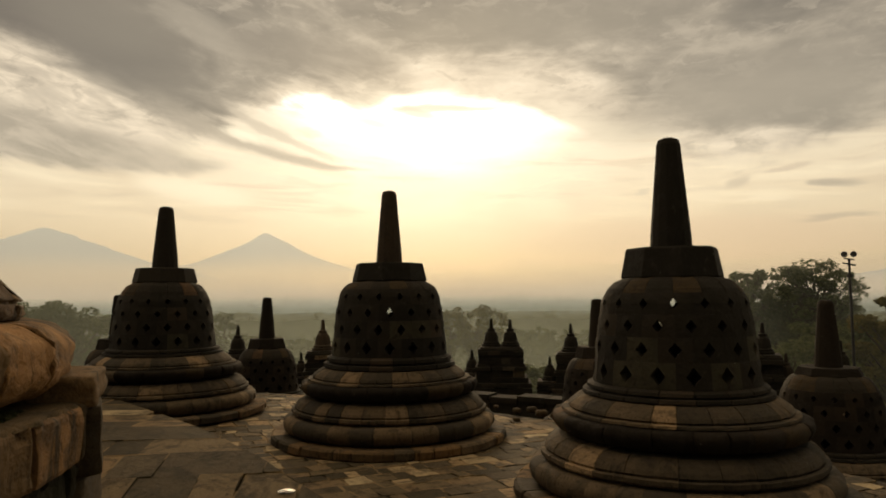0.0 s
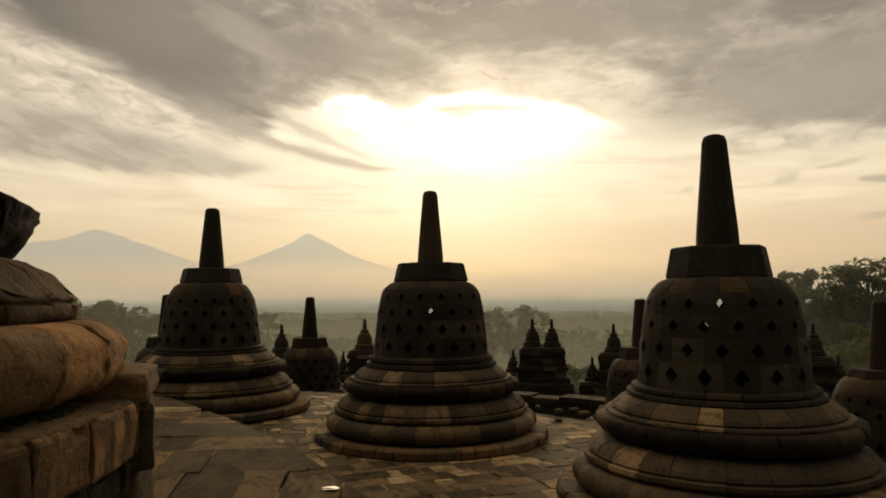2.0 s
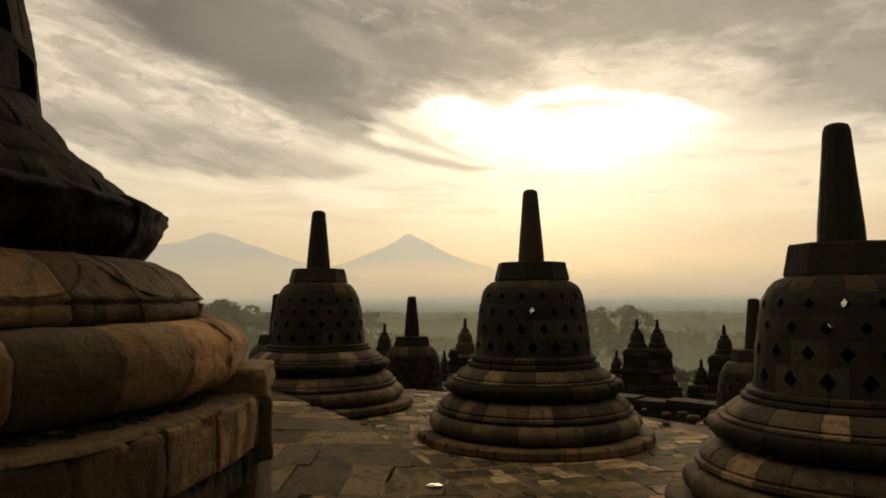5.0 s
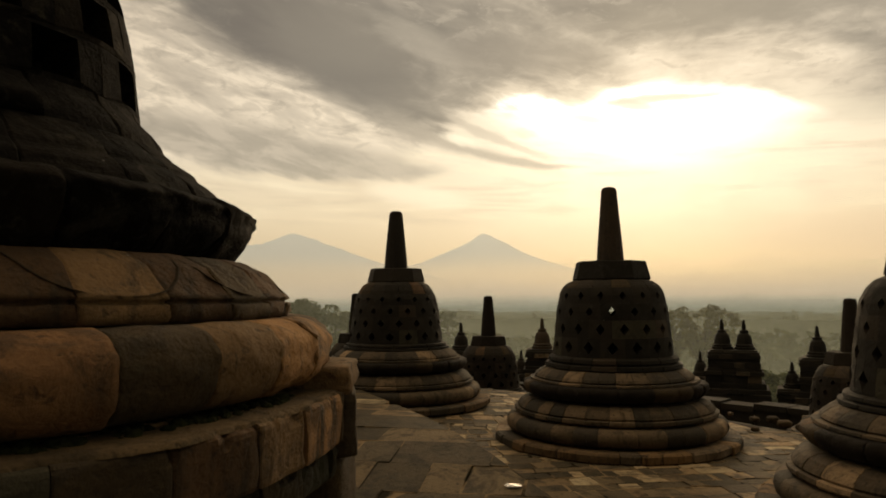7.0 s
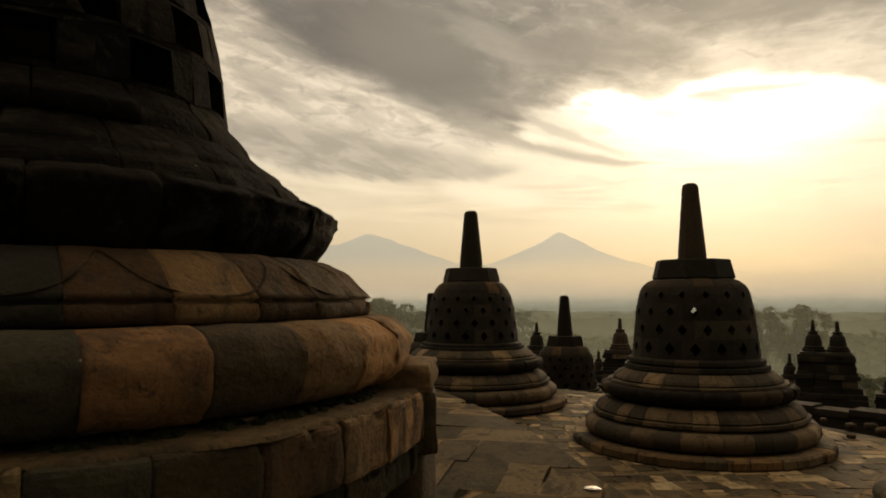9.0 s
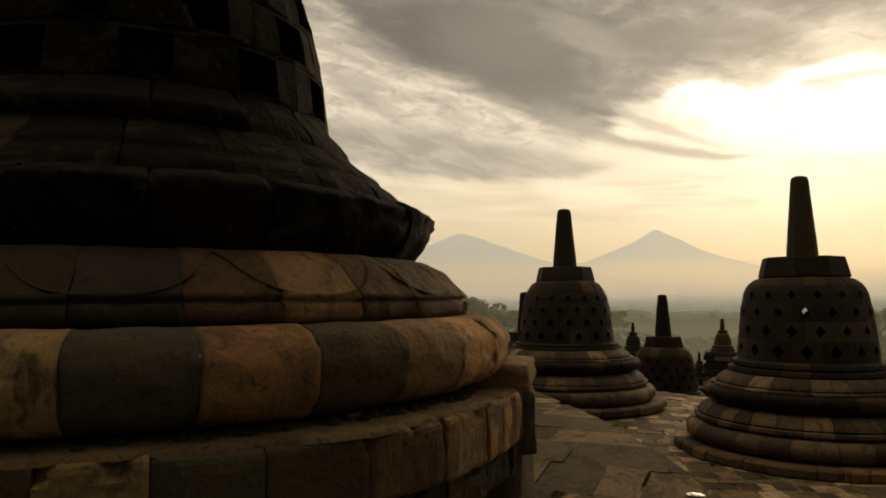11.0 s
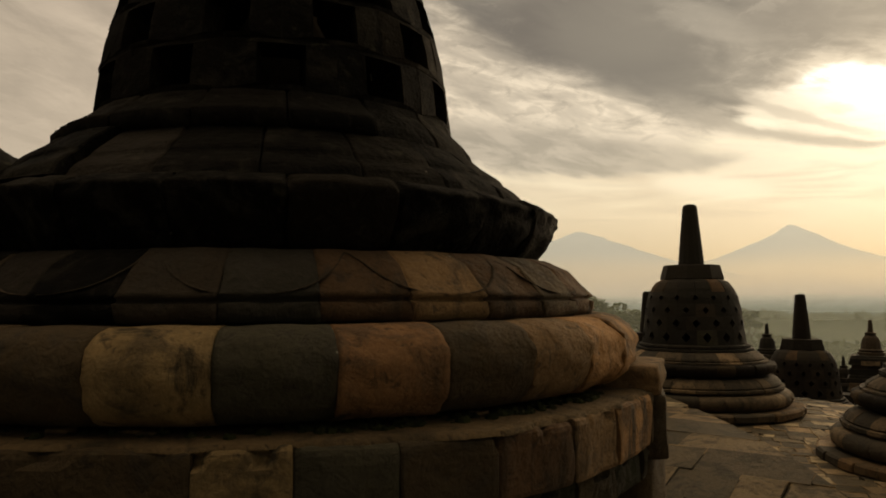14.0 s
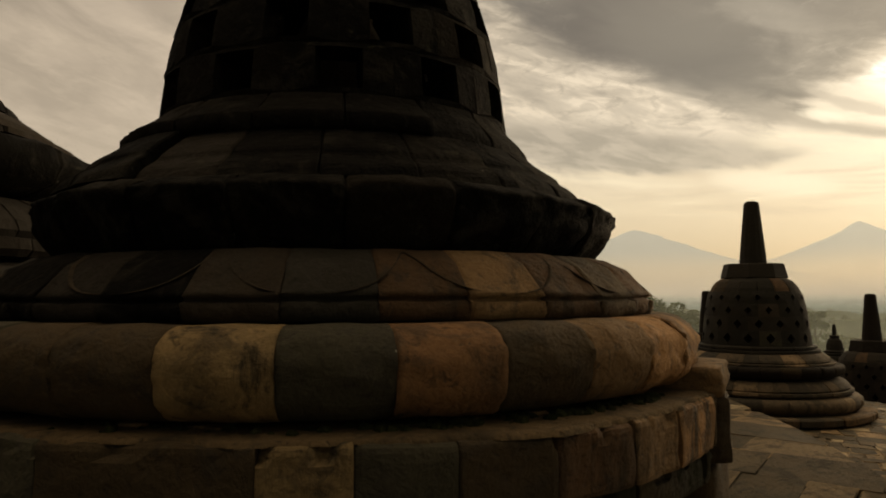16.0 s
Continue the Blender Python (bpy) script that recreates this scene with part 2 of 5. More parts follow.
def finish(n, colour, rough, bump=None, dist=0.01, strength=0.6, spec=0.3):
    b = n.add("BsdfPrincipled")
    n.put(b, "Base Color", colour if hasattr(colour, "is_output") else (*colour, 1))
    n.put(b, "Roughness", rough)
    n.put(b, "Specular IOR Level", spec)
    if bump is not None:
        k = n.add("Bump")
        n.put(k, "Height", bump)
        n.put(k, "Distance", dist)
        n.put(k, "Strength", strength)
        n.put(b, "Normal", k.outputs[0])
    o = n.add("OutputMaterial")
    n.put(o, 0, b.outputs[0])


def stone(name, tones, scale=1.0, spec=0.25, rough=0.85, broad_dirt=0.0, drips=0.0):
    """Weathered volcanic stone: each block has its own tone, with pits, grain and dark lichen stains."""
    m, n = material(name)
    info = n.add("ObjectInfo").outputs["Random"]
    tc = n.add("TexCoord").outputs["Object"]
    geo = n.add("NewGeometry")
    isl = geo.outputs["Random Per Island"]
    key = n.math("FRACT", n.math("ADD", info, n.math("MULTIPLY", isl, 0.618)))
    base = n.ramp(key, tones)
    off = n.add("VectorMath", operation="ADD")
    n.put(off, 0, tc)
    n.put(off, 1, n.xyz(n.math("MULTIPLY", info, 37.0), n.math("MULTIPLY", info, 19.0), n.math("MULTIPLY", isl, 23.0)))
    v = off.outputs[0]
    grain = n.noise(v, 60.0 * scale, 6.0, 0.7)
    stain = n.noise(v, 5.5 * scale, 7.0, 0.66, 0.8)
    pits = n.noise(v, 24.0 * scale, 4.0, 0.6, 0.4)
    lichen = n.noise(v, 9.0 * scale, 6.0, 0.7, 0.3)
    c = n.mix(n.math("MULTIPLY", n.smooth(stain, 0.48, 0.68), 0.66), base, (0.030, 0.027, 0.021))
    c = n.mix(n.math("MULTIPLY", n.smooth(grain, 0.35, 0.75), 0.45), c, n.mix(1.0, c, (1.6, 1.55, 1.45), "MULTIPLY"))
    c = n.mix(n.math("MULTIPLY", n.smooth(pits, 0.56, 0.70), 0.6), c, (0.022, 0.019, 0.015))
    c = n.mix(n.math("MULTIPLY", n.smooth(lichen, 0.60, 0.74), 0.30), c, (0.11, 0.105, 0.07))
    if broad_dirt:
        dirt = n.noise(v, 2.4, 6.0, 0.66, 0.8)
        c = n.mix(n.math("MULTIPLY", n.smooth(dirt, 0.45, 0.66), broad_dirt), c, (0.035, 0.030, 0.020))
    if drips:
        run = n.add("VectorMath", operation="MULTIPLY")
        n.put(run, 0, v)
        n.put(run, 1, (1.0, 1.0, 0.22))
        wash = n.math("MULTIPLY", n.smooth(n.noise(run.outputs[0], 6.0, 6.0, 0.68, 0.6), 0.53, 0.65), drips)
        c = n.mix(wash, c, (0.018, 0.017, 0.011))
    dots = n.add("TexVoronoi")
    n.put(dots, "Vector", v)
    n.put(dots, "Scale", 11.0 * scale)
    split = n.add("SeparateColor")
    n.put(split, 0, dots.outputs["Color"])
    rare = n.math("GREATER_THAN", split.outputs[0], 0.88)
    spot = n.math("MULTIPLY", rare, n.math("SUBTRACT", 1.0, n.smooth(dots.outputs["Distance"], 0.02, 0.07)))
    c = n.mix(n.math("MULTIPLY", spot, 0.55), c, (0.42, 0.40, 0.34))
    h = n.math("ADD", n.math("MULTIPLY", grain, 0.4), n.math("ADD", n.math("MULTIPLY", pits, -0.9), n.math("MULTIPLY", stain, 0.9)))
    finish(n, c, n.math("MULTIPLY_ADD", grain, -0.15, rough + 0.05), h, 0.016, 0.8, spec)
    return m


TONES = [(0.0, (0.040, 0.034, 0.023)), (0.22, (0.056, 0.046, 0.030)), (0.30, (0.094, 0.071, 0.043)), (0.46, (0.122, 0.091, 0.053)), (0.52, (0.048, 0.040, 0.027)),
         (0.66, (0.078, 0.062, 0.040)), (0.74, (0.152, 0.110, 0.063)), (0.84, (0.130, 0.095, 0.055)), (0.91, (0.31, 0.222, 0.125)), (0.97, (0.28, 0.198, 0.110)), (1.0, (0.07, 0.057, 0.039))]
STONE = stone("andesite", TONES, 1.0, 0.25, 0.85, 0.4, 0.55)
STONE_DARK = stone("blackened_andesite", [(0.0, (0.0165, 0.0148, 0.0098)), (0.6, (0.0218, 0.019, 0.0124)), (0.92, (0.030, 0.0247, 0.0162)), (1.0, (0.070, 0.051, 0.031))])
# near-black tone, mainly for the near stupa's bell and upper mouldings
STONE_NEAR_BLACK = stone("lichen_black_andesite", [(0.0, (0.0032, 0.003, 0.0023)), (0.7, (0.0045, 0.004, 0.003)), (1.0, (0.0105, 0.0083, 0.0052))], 1.0, 0.06)
STONE_MOSS = stone("mossy_andesite", [(0.0, (0.021, 0.0215, 0.011)), (0.6, (0.030, 0.028, 0.0145)), (1.0, (0.058, 0.045, 0.024))], 1.0, 0.12, 0.92, 0.6, 0.8)
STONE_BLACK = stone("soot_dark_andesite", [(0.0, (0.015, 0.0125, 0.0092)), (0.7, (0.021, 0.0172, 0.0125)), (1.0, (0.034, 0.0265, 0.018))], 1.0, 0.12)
STONE_TAN = stone("tan_andesite", [(0.0, (0.22, 0.155, 0.0711)), (1.0, (0.253, 0.177, 0.0816))], 1.0, 0.2, 0.88, 0.35, 0.8)
STONE_RED = stone("reddish_andesite", [(0.0, (0.184, 0.1, 0.045)), (1.0, (0.199, 0.11, 0.0497))], 1.0, 0.2, 0.88, 0.35, 0.8)
STONE_TAWNY = stone("tawny_andesite", [(0.0, (0.31, 0.170, 0.066)), (1.0, (0.35, 0.192, 0.075))], 1.0, 0.2, 0.88, 0.45, 0.9)
STONE_RUST = stone("rusty_andesite", [(0.0, (0.062, 0.037, 0.0175)), (1.0, (0.085, 0.049, 0.023))], 1.0, 0.2, 0.88, 0.4, 0.6)
STONE_GREY = stone("grey_andesite", [(0.0, (0.044, 0.0402, 0.0245)), (1.0, (0.056, 0.0508, 0.0305))])
STONE_BROWN = stone("brown_andesite", [(0.0, (0.112, 0.075, 0.037)), (0.4, (0.148, 0.094, 0.0445)), (0.7, (0.188, 0.118, 0.053)), (1.0, (0.222, 0.143, 0.066))], 1.0, 0.2, 0.88, 0.35, 0.8)
STONE_UMBER = stone("umber_andesite", [(0.0, (0.045, 0.0325, 0.0168)), (0.5, (0.058, 0.0412, 0.0205)), (0.86, (0.072, 0.0505, 0.0252)), (0.93, (0.12, 0.0728, 0.0398)), (1.0, (0.0758, 0.0541, 0.029))], 1.0, 0.2, 0.88, 0.3)
PAVING = stone("paving_andesite", [(0.0, (0.061, 0.050, 0.030)), (0.18, (0.083, 0.068, 0.042)), (0.22, (0.137, 0.107, 0.061)), (0.36, (0.171, 0.129, 0.074)), (0.39, (0.071, 0.058, 0.036)), (0.55, (0.103, 0.082, 0.049)), (0.58, (0.225, 0.157, 0.084)), (0.68, (0.196, 0.143, 0.080)),
                                   (0.71, (0.083, 0.068, 0.044)), (0.83, (0.127, 0.101, 0.061)), (0.86, (0.353, 0.243, 0.128)), (0.92, (0.294, 0.217, 0.121)), (0.95, (0.441, 0.362, 0.221)), (1.0, (0.372, 0.285, 0.163))], 0.85, 0.14, 0.8, 0.8)
MOSS = stone("dark_moss", [(0.0, (0.014, 0.018, 0.006)), (1.0, (0.032, 0.036, 0.013))], 3.0, 0.05, 0.98)
# sandy tone, made paler to stand for light on the plinth ledge
LIT_LEDGE = stone("sandy_mortar", [(0.0, (0.105, 0.075, 0.040)), (1.0, (0.125, 0.088, 0.046))], 1.6, 0.1, 0.95, 0.85)
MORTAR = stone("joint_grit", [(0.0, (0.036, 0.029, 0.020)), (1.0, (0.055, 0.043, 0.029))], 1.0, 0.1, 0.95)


def joint_sand():
    """Sandy grit in the joints of the paving, washed out and mossy in places."""
    m, n = material("joint_sand")
    tc = n.add("TexCoord").outputs["Object"]
    worn = n.smooth(n.noise(tc, 1.6, 5.0, 0.65, 0.5), 0.42, 0.58)
    c = n.mix(worn, (0.025, 0.021, 0.012), (0.30, 0.22, 0.125))
    grit = n.noise(tc, 70.0, 4.0, 0.7)
    c = n.mix(n.math("MULTIPLY", grit, 0.6), c, n.mix(1.0, c, (0.55, 0.55, 0.5), "MULTIPLY"))
    finish(n, c, 0.95, grit, 0.004, 0.5, 0.1)
    return m


SAND = joint_sand()


def plain(name, colour, rough, spec=0.3, metal=0.0, vary=0.25, scale=6.0):
    m, n = material(name)
    v = n.add("TexCoord").outputs["Object"]
    c = n.mix(n.noise(v, scale, 5.0, 0.6), tuple(k * (1 - vary) for k in colour), tuple(k * (1 + vary) for k in colour))
    finish(n, c, rough, n.noise(v, scale * 6, 4.0), 0.004, 0.4, spec)
    return m


def leafy(name, a, b):
    m, n = material(name)
    geo = n.add("NewGeometry").outputs["Random Per Island"]
    c = n.ramp(geo, [(0.0, a), (1.0, b)])
    d = n.add("BsdfDiffuse")
    n.put(d, 0, c)
    t = n.add("BsdfTranslucent")
    n.put(t, 0, c)
    s = n.add("MixShader")
    n.put(s, 0, 0.5)
    n.put(s, 1, d.outputs[0])
    n.put(s, 2, t.outputs[0])
    o = n.add("OutputMaterial")
    n.put(o, 0, s.outputs[0])
    return m


LEAF = leafy("leaves", (0.07, 0.09, 0.042), (0.16, 0.175, 0.08))
LEAF_DRY = leafy("dry_leaves", (0.09, 0.085, 0.03), (0.17, 0.14, 0.05))
BARK = plain("bark", (0.09, 0.07, 0.05), 0.9)
STEEL = plain("painted_steel", (0.05, 0.05, 0.05), 0.5)
LENS = plain("lamp_glass", (0.08, 0.08, 0.08), 0.15, 0.6)


def mist(name, density, top, fade, glow=None):
    """A bank of morning mist: a thin veil that scatters the light of the sky, thinner with height. With glow, it emits
    painted haze instead.
    """
    m, n = material(name)
    tc = n.add("TexCoord").outputs["Object"]
    s = n.add("SeparateXYZ")
    n.put(s, 0, tc)
    drift = n.noise(n.xyz(n.math("MULTIPLY", s.outputs[0], 0.22), n.math("MULTIPLY", s.outputs[1], 0.22), s.outputs[2]), 3.0 / fade, 4.0, 0.5)
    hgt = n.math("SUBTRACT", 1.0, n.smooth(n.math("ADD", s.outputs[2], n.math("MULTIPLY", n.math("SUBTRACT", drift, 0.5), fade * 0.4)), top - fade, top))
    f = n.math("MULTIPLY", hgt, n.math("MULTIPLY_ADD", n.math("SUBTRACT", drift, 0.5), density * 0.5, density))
    d = n.add("BsdfDiffuse")
    n.put(d, 0, (0.495, 0.555, 0.495, 1))
    t = n.add("BsdfTranslucent")
    n.put(t, 0, (0.495, 0.555, 0.495, 1))
    k = n.add("MixShader")
    n.put(k, 0, 0.7)
    n.put(k, 1, d.outputs[0])
    n.put(k, 2, t.outputs[0])
    tr = n.add("BsdfTransparent")
    x = n.add("MixShader")
    n.put(x, 0, f)
    n.put(x, 1, tr.outputs[0])
    # far haze painted as emission, duller low down and warmer above
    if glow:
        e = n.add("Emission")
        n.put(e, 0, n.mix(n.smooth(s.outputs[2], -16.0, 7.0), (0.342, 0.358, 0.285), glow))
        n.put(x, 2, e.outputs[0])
    else:
        n.put(x, 2, k.outputs[0])
    o = n.add("OutputMaterial")
    n.put(o, 0, x.outputs[0])
    return m


# ---------------------------------------------------------------- building helpers
def mesh_from(name, verts, faces, smooth=False):
    me = bpy.data.meshes.new(name)
    me.from_pydata([tuple(v) for v in verts], [], faces)
    if smooth:
        me.polygons.foreach_set("use_smooth", [True] * len(me.polygons))
    me.update()
    return me


def link(name, me, mat, parent=None, m=None, label=""):
    ob = new(name, me)
    if mat and not me.materials:
        me.materials.append(mat)
    if parent:
        ob.parent = parent
    if m is not None:
        ob.matrix_basis = m
    return tagged(ob, label)


def thing(name, label, category, m, group="", kind=""):
    ob = new(name)
    ob.matrix_basis = m
    ob.empty_display_size = 0.1
    return tagged(ob, label, category, group, kind)


def lathe(name, prof, n, a0=0.0, a1=2 * math.pi, rough=0.0):
    """A turned body from a list of (radius, height), bottom to top."""
    full = abs(a1 - a0 - 2 * math.pi) < 1e-6
    cols = n if full else n + 1
    vs, fs = [], []
    for i in range(cols):
        a = a0 + (a1 - a0) * i / n
        for r, z in prof:
            k = 1 + rough * noise.noise((math.cos(a) * 3, math.sin(a) * 3, z * 4))
            vs.append((r * k * math.cos(a), r * k * math.sin(a), z))
    p = len(prof)
    for i in range(n):
        j = (i + 1) % cols
        for k in range(p - 1):
            fs.append((i * p + k, j * p + k, j * p + k + 1, i * p + k + 1))
    return mesh_from(name, vs, fs, False)


def refine(prof, k):
    """A rounder moulding: k points for each one given, on a smooth curve through them."""
    out_ = []
    for i in range(len(prof) - 1):
        p0, p1, p2, p3 = [Vector(prof[min(max(j, 0), len(prof) - 1)]) for j in (i - 1, i, i + 1, i + 2)]
        for q in range(k):
            t = q / k
            v = 0.5 * (2 * p1 + (p2 - p0) * t + (2 * p0 - 5 * p1 + 4 * p2 - p3) * t * t + (3 * p1 - p0 - 3 * p2 + p3) * t ** 3)
            out_.append((v.x, v.y))
    return out_ + [prof[-1]]


def wedge(name, outer, inner, n, gap, seed, wear=0.006, fill=1.0, bevel=1.0, fine=False):
    """One block of a ring of n: outer is its moulded face, (radius, height) bottom to top. Its edges are rounded and worn."""
    sec = list(outer) + [(inner, outer[-1][1]), (inner, outer[0][1])]
    zc = (outer[0][1] + outer[-1][1]) / 2
    rm = max(r for r, z in outer)
    half = math.pi / n * fill - gap / rm / 2
    b = min(0.009, half * rm * 0.2) * bevel
    us = [(-half, 1.0), (-half + b / rm, 0.0), (-half * 0.55, 0.0), (-half * 0.1, 0.0), (half * 0.45, 0.0), (half - b / rm, 0.0), (half, 1.0)]
    if fine:
        us[2:5] = [(half * q / 9, 0.0) for q in range(-8, 9, 2)]
    vs, fs = [], []
    for a, pull in us:
        for k, (r, z) in enumerate(sec):
            if k < len(outer):
                w1 = wear * (noise.noise((a * 9 + seed * 7.7, z * 14, r * 5 + seed)) + (1.1 if fine else 0.6) * noise.noise((a * 31 + seed * 3.3, z * 37, seed)) - pull * abs(noise.noise((z * 23, seed * 9.1, a * 40))) * 0.8)
                r2 = r - pull * b * 0.9 + w1
                z2 = z + (zc - z) * pull * 0.03 + wear * 0.4 * noise.noise((a * 12 + seed, z * 9 + 4, seed * 3.1))
            else:
                r2, z2 = r, z
            vs.append((r2 * math.cos(a), r2 * math.sin(a), z2))
    p = len(sec)
    for i in range(len(us) - 1):
        for k in range(p):
            q = (k + 1) % p
            fs.append((i * p + k, (i + 1) * p + k, (i + 1) * p + q, i * p + q))
    fs.append(tuple(range(p))[::-1])
    fs.append(tuple((len(us) - 1) * p + k for k in range(p)))
    me = mesh_from(name, vs, fs, fine)
    for f in me.polygons[-2:]:
        f.use_smooth = False
    return me


def ring_of(parent, name, outer, inner, n, mat, phase=0.0, gap=0.008, jitter=0.005, wear=0.006, seed=0, stones="stone", own=None, uneven=False, bevel=1.0, fine=False):
    """A moulding of the stupa: a dark core and n loose-jointed blocks round it. own: materials of single blocks, by index."""
    core = [(max(r - 0.055, inner), z) for r, z in outer]
    core = [(inner, outer[0][1] + 0.004)] + [(r, min(max(z, outer[0][1] + 0.004), outer[-1][1] - 0.004)) for r, z in core] + [(inner, outer[-1][1] - 0.004)]
    body = link(name, lathe(name, core, 48), MORTAR, parent)
    rng = random.Random(seed * 31 + n)
    kinds = {}
    widths = [rng.choice((0.62, 0.85, 1.0, 1.3)) if uneven else 1.0 for _ in range(n)]
    fit_ = n / sum(widths)
    a = phase
    for i, wide in enumerate(widths):
        a += math.pi / n * wide * fit_ * (1 if i else 0)
        d = rng.uniform(-jitter, jitter)
        m = Matrix.Translation((d * math.cos(a), d * math.sin(a), 0)) @ Matrix.Rotation(a, 4, "Z")
        use, k = (own or {}).get(i, mat), rng.randrange(3)
        if (use.name, k, wide) not in kinds:
            kinds[use.name, k, wide] = wedge(stones, outer, inner, n, gap, seed + k * 1.7, wear, wide * fit_, bevel, fine)
        link(stones, kinds[use.name, k, wide], use, body, m)
        a += math.pi / n * wide * fit_
    return body


BELL = [(1.10, 0.84), (1.18, 0.83), (1.46, 0.80), (1.73, 0.768), (1.92, 0.728), (2.05, 0.67), (2.13, 0.615), (2.20, 0.53)]
BELL_NEAR = [(1.08, 0.735), (1.21, 0.722), (1.38, 0.70), (1.58, 0.648), (1.72, 0.595), (1.86, 0.515), (1.93, 0.45)]


def along(pts, z):
    for (z0, r0), (z1, r1) in zip(pts, pts[1:]):
        if z <= z1:
            return r0 + (r1 - r0) * max(0.0, (z - z0) / (z1 - z0))
    return pts[-1][1]


def lattice_stone(bell, z0, z1, n, hole, square, seed):
    """One stone of the pierced bell: a curved slab with a diamond or square opening through it."""
    half = math.pi / n
    a, b = hole
    rim = [(1, 0), (1, 1), (0, 1), (-1, 1), (-1, 0), (-1, -1), (0, -1), (1, -1)]
    if square:
        cut = [(a, 0), (a, b), (0, b), (-a, b), (-a, 0), (-a, -b), (0, -b), (a, -b)]
    else:
        cut = [(a, 0), (a / 2, b / 2), (0, b), (-a / 2, b / 2), (-a, 0), (-a / 2, -b / 2), (0, -b), (a / 2, -b / 2)]
    vs = []
    for depth in (0.0, 0.15):
        for pts, s in ((rim, 0.998), (cut, 1.0)):
            for k, (u, v) in enumerate(pts):
                z = (z0 + z1) / 2 + v * s * (z1 - z0) / 2
                soft = 0.003 if (pts is rim and depth == 0) else 0.0
                r = along(bell, z) - depth - soft + 0.006 * noise.noise((u * 2 + seed * 5, v * 2, seed))
                t = u * s * half
                vs.append((r * math.cos(t), r * math.sin(t), z))
    fs = []
    for k in range(8):
        q = (k + 1) % 8
        fs += [(k, q, 8 + q, 8 + k), (16 + q, 16 + k, 24 + k, 24 + q), (8 + k, 8 + q, 24 + q, 24 + k), (q, k, 16 + k, 16 + q)]
    return mesh_from("lattice_stone", vs, fs)


TORUS = [(1.33, 0.125), (1.43, 0.14), (1.485, 0.185), (1.503, 0.25), (1.49, 0.305), (1.445, 0.35), (1.33, 0.372)]
LOTUS = [(1.27, 0.376), (1.37, 0.388), (1.387, 0.41), (1.383, 0.445), (1.328, 0.452), (1.342, 0.475), (1.325, 0.51), (1.28, 0.56), (1.20, 0.60), (1.04, 0.612)]
LIP = [(1.03, 0.617), (1.15, 0.63), (1.23, 0.675), (1.262, 0.745), (1.25, 0.80), (1.19, 0.825)]
SLOPE_RING = [(1.12, 0.826), (1.165, 0.836), (1.158, 0.858), (1.082, 0.863), (1.098, 0.882), (1.08, 0.915), (1.02, 0.96), (0.95, 1.00)]
NECK = [(0.90, 1.003), (0.945, 1.014), (0.938, 1.046), (0.862, 1.052), (0.862, 1.062), (0.897, 1.070), (0.89, 1.10), (0.84, 1.118)]


# the near stupa's mouldings, heavier and more deeply undercut
NEAR = dict(
    torus=[(1.24, 0.10), (1.37, 0.117), (1.438, 0.165), (1.458, 0.23), (1.445, 0.285), (1.40, 0.325), (1.34, 0.342)],
    lotus=[(1.29, 0.345), (1.302, 0.36), (1.302, 0.392), (1.282, 0.398), (1.282, 0.404), (1.300, 0.410), (1.288, 0.424), (1.256, 0.455), (1.210, 0.50), (1.13, 0.54)],
    lip=[(1.06, 0.545), (1.102, 0.585), (1.136, 0.645), (1.152, 0.698), (1.144, 0.724), (1.08, 0.752)],
    slope=[(1.06, 0.752), (1.03, 0.792), (0.972, 0.832), (0.952, 0.858), (0.888, 0.905), (0.845, 0.94)],
    neck=[(0.834, 0.942), (0.822, 0.975), (0.80, 1.005), (0.772, 1.035), (0.748, 1.06), (0.733, 1.09)])
NEAR = {k: v if k == "lotus" else refine(v, 3) for k, v in NEAR.items()}
FAR = dict(
    plinth=[(1.64, 0.0), (1.665, 0.02), (1.665, 0.10), (1.635, 0.125)],
    torus=TORUS, lotus=LOTUS, lip=LIP, slope=SLOPE_RING, neck=NECK)


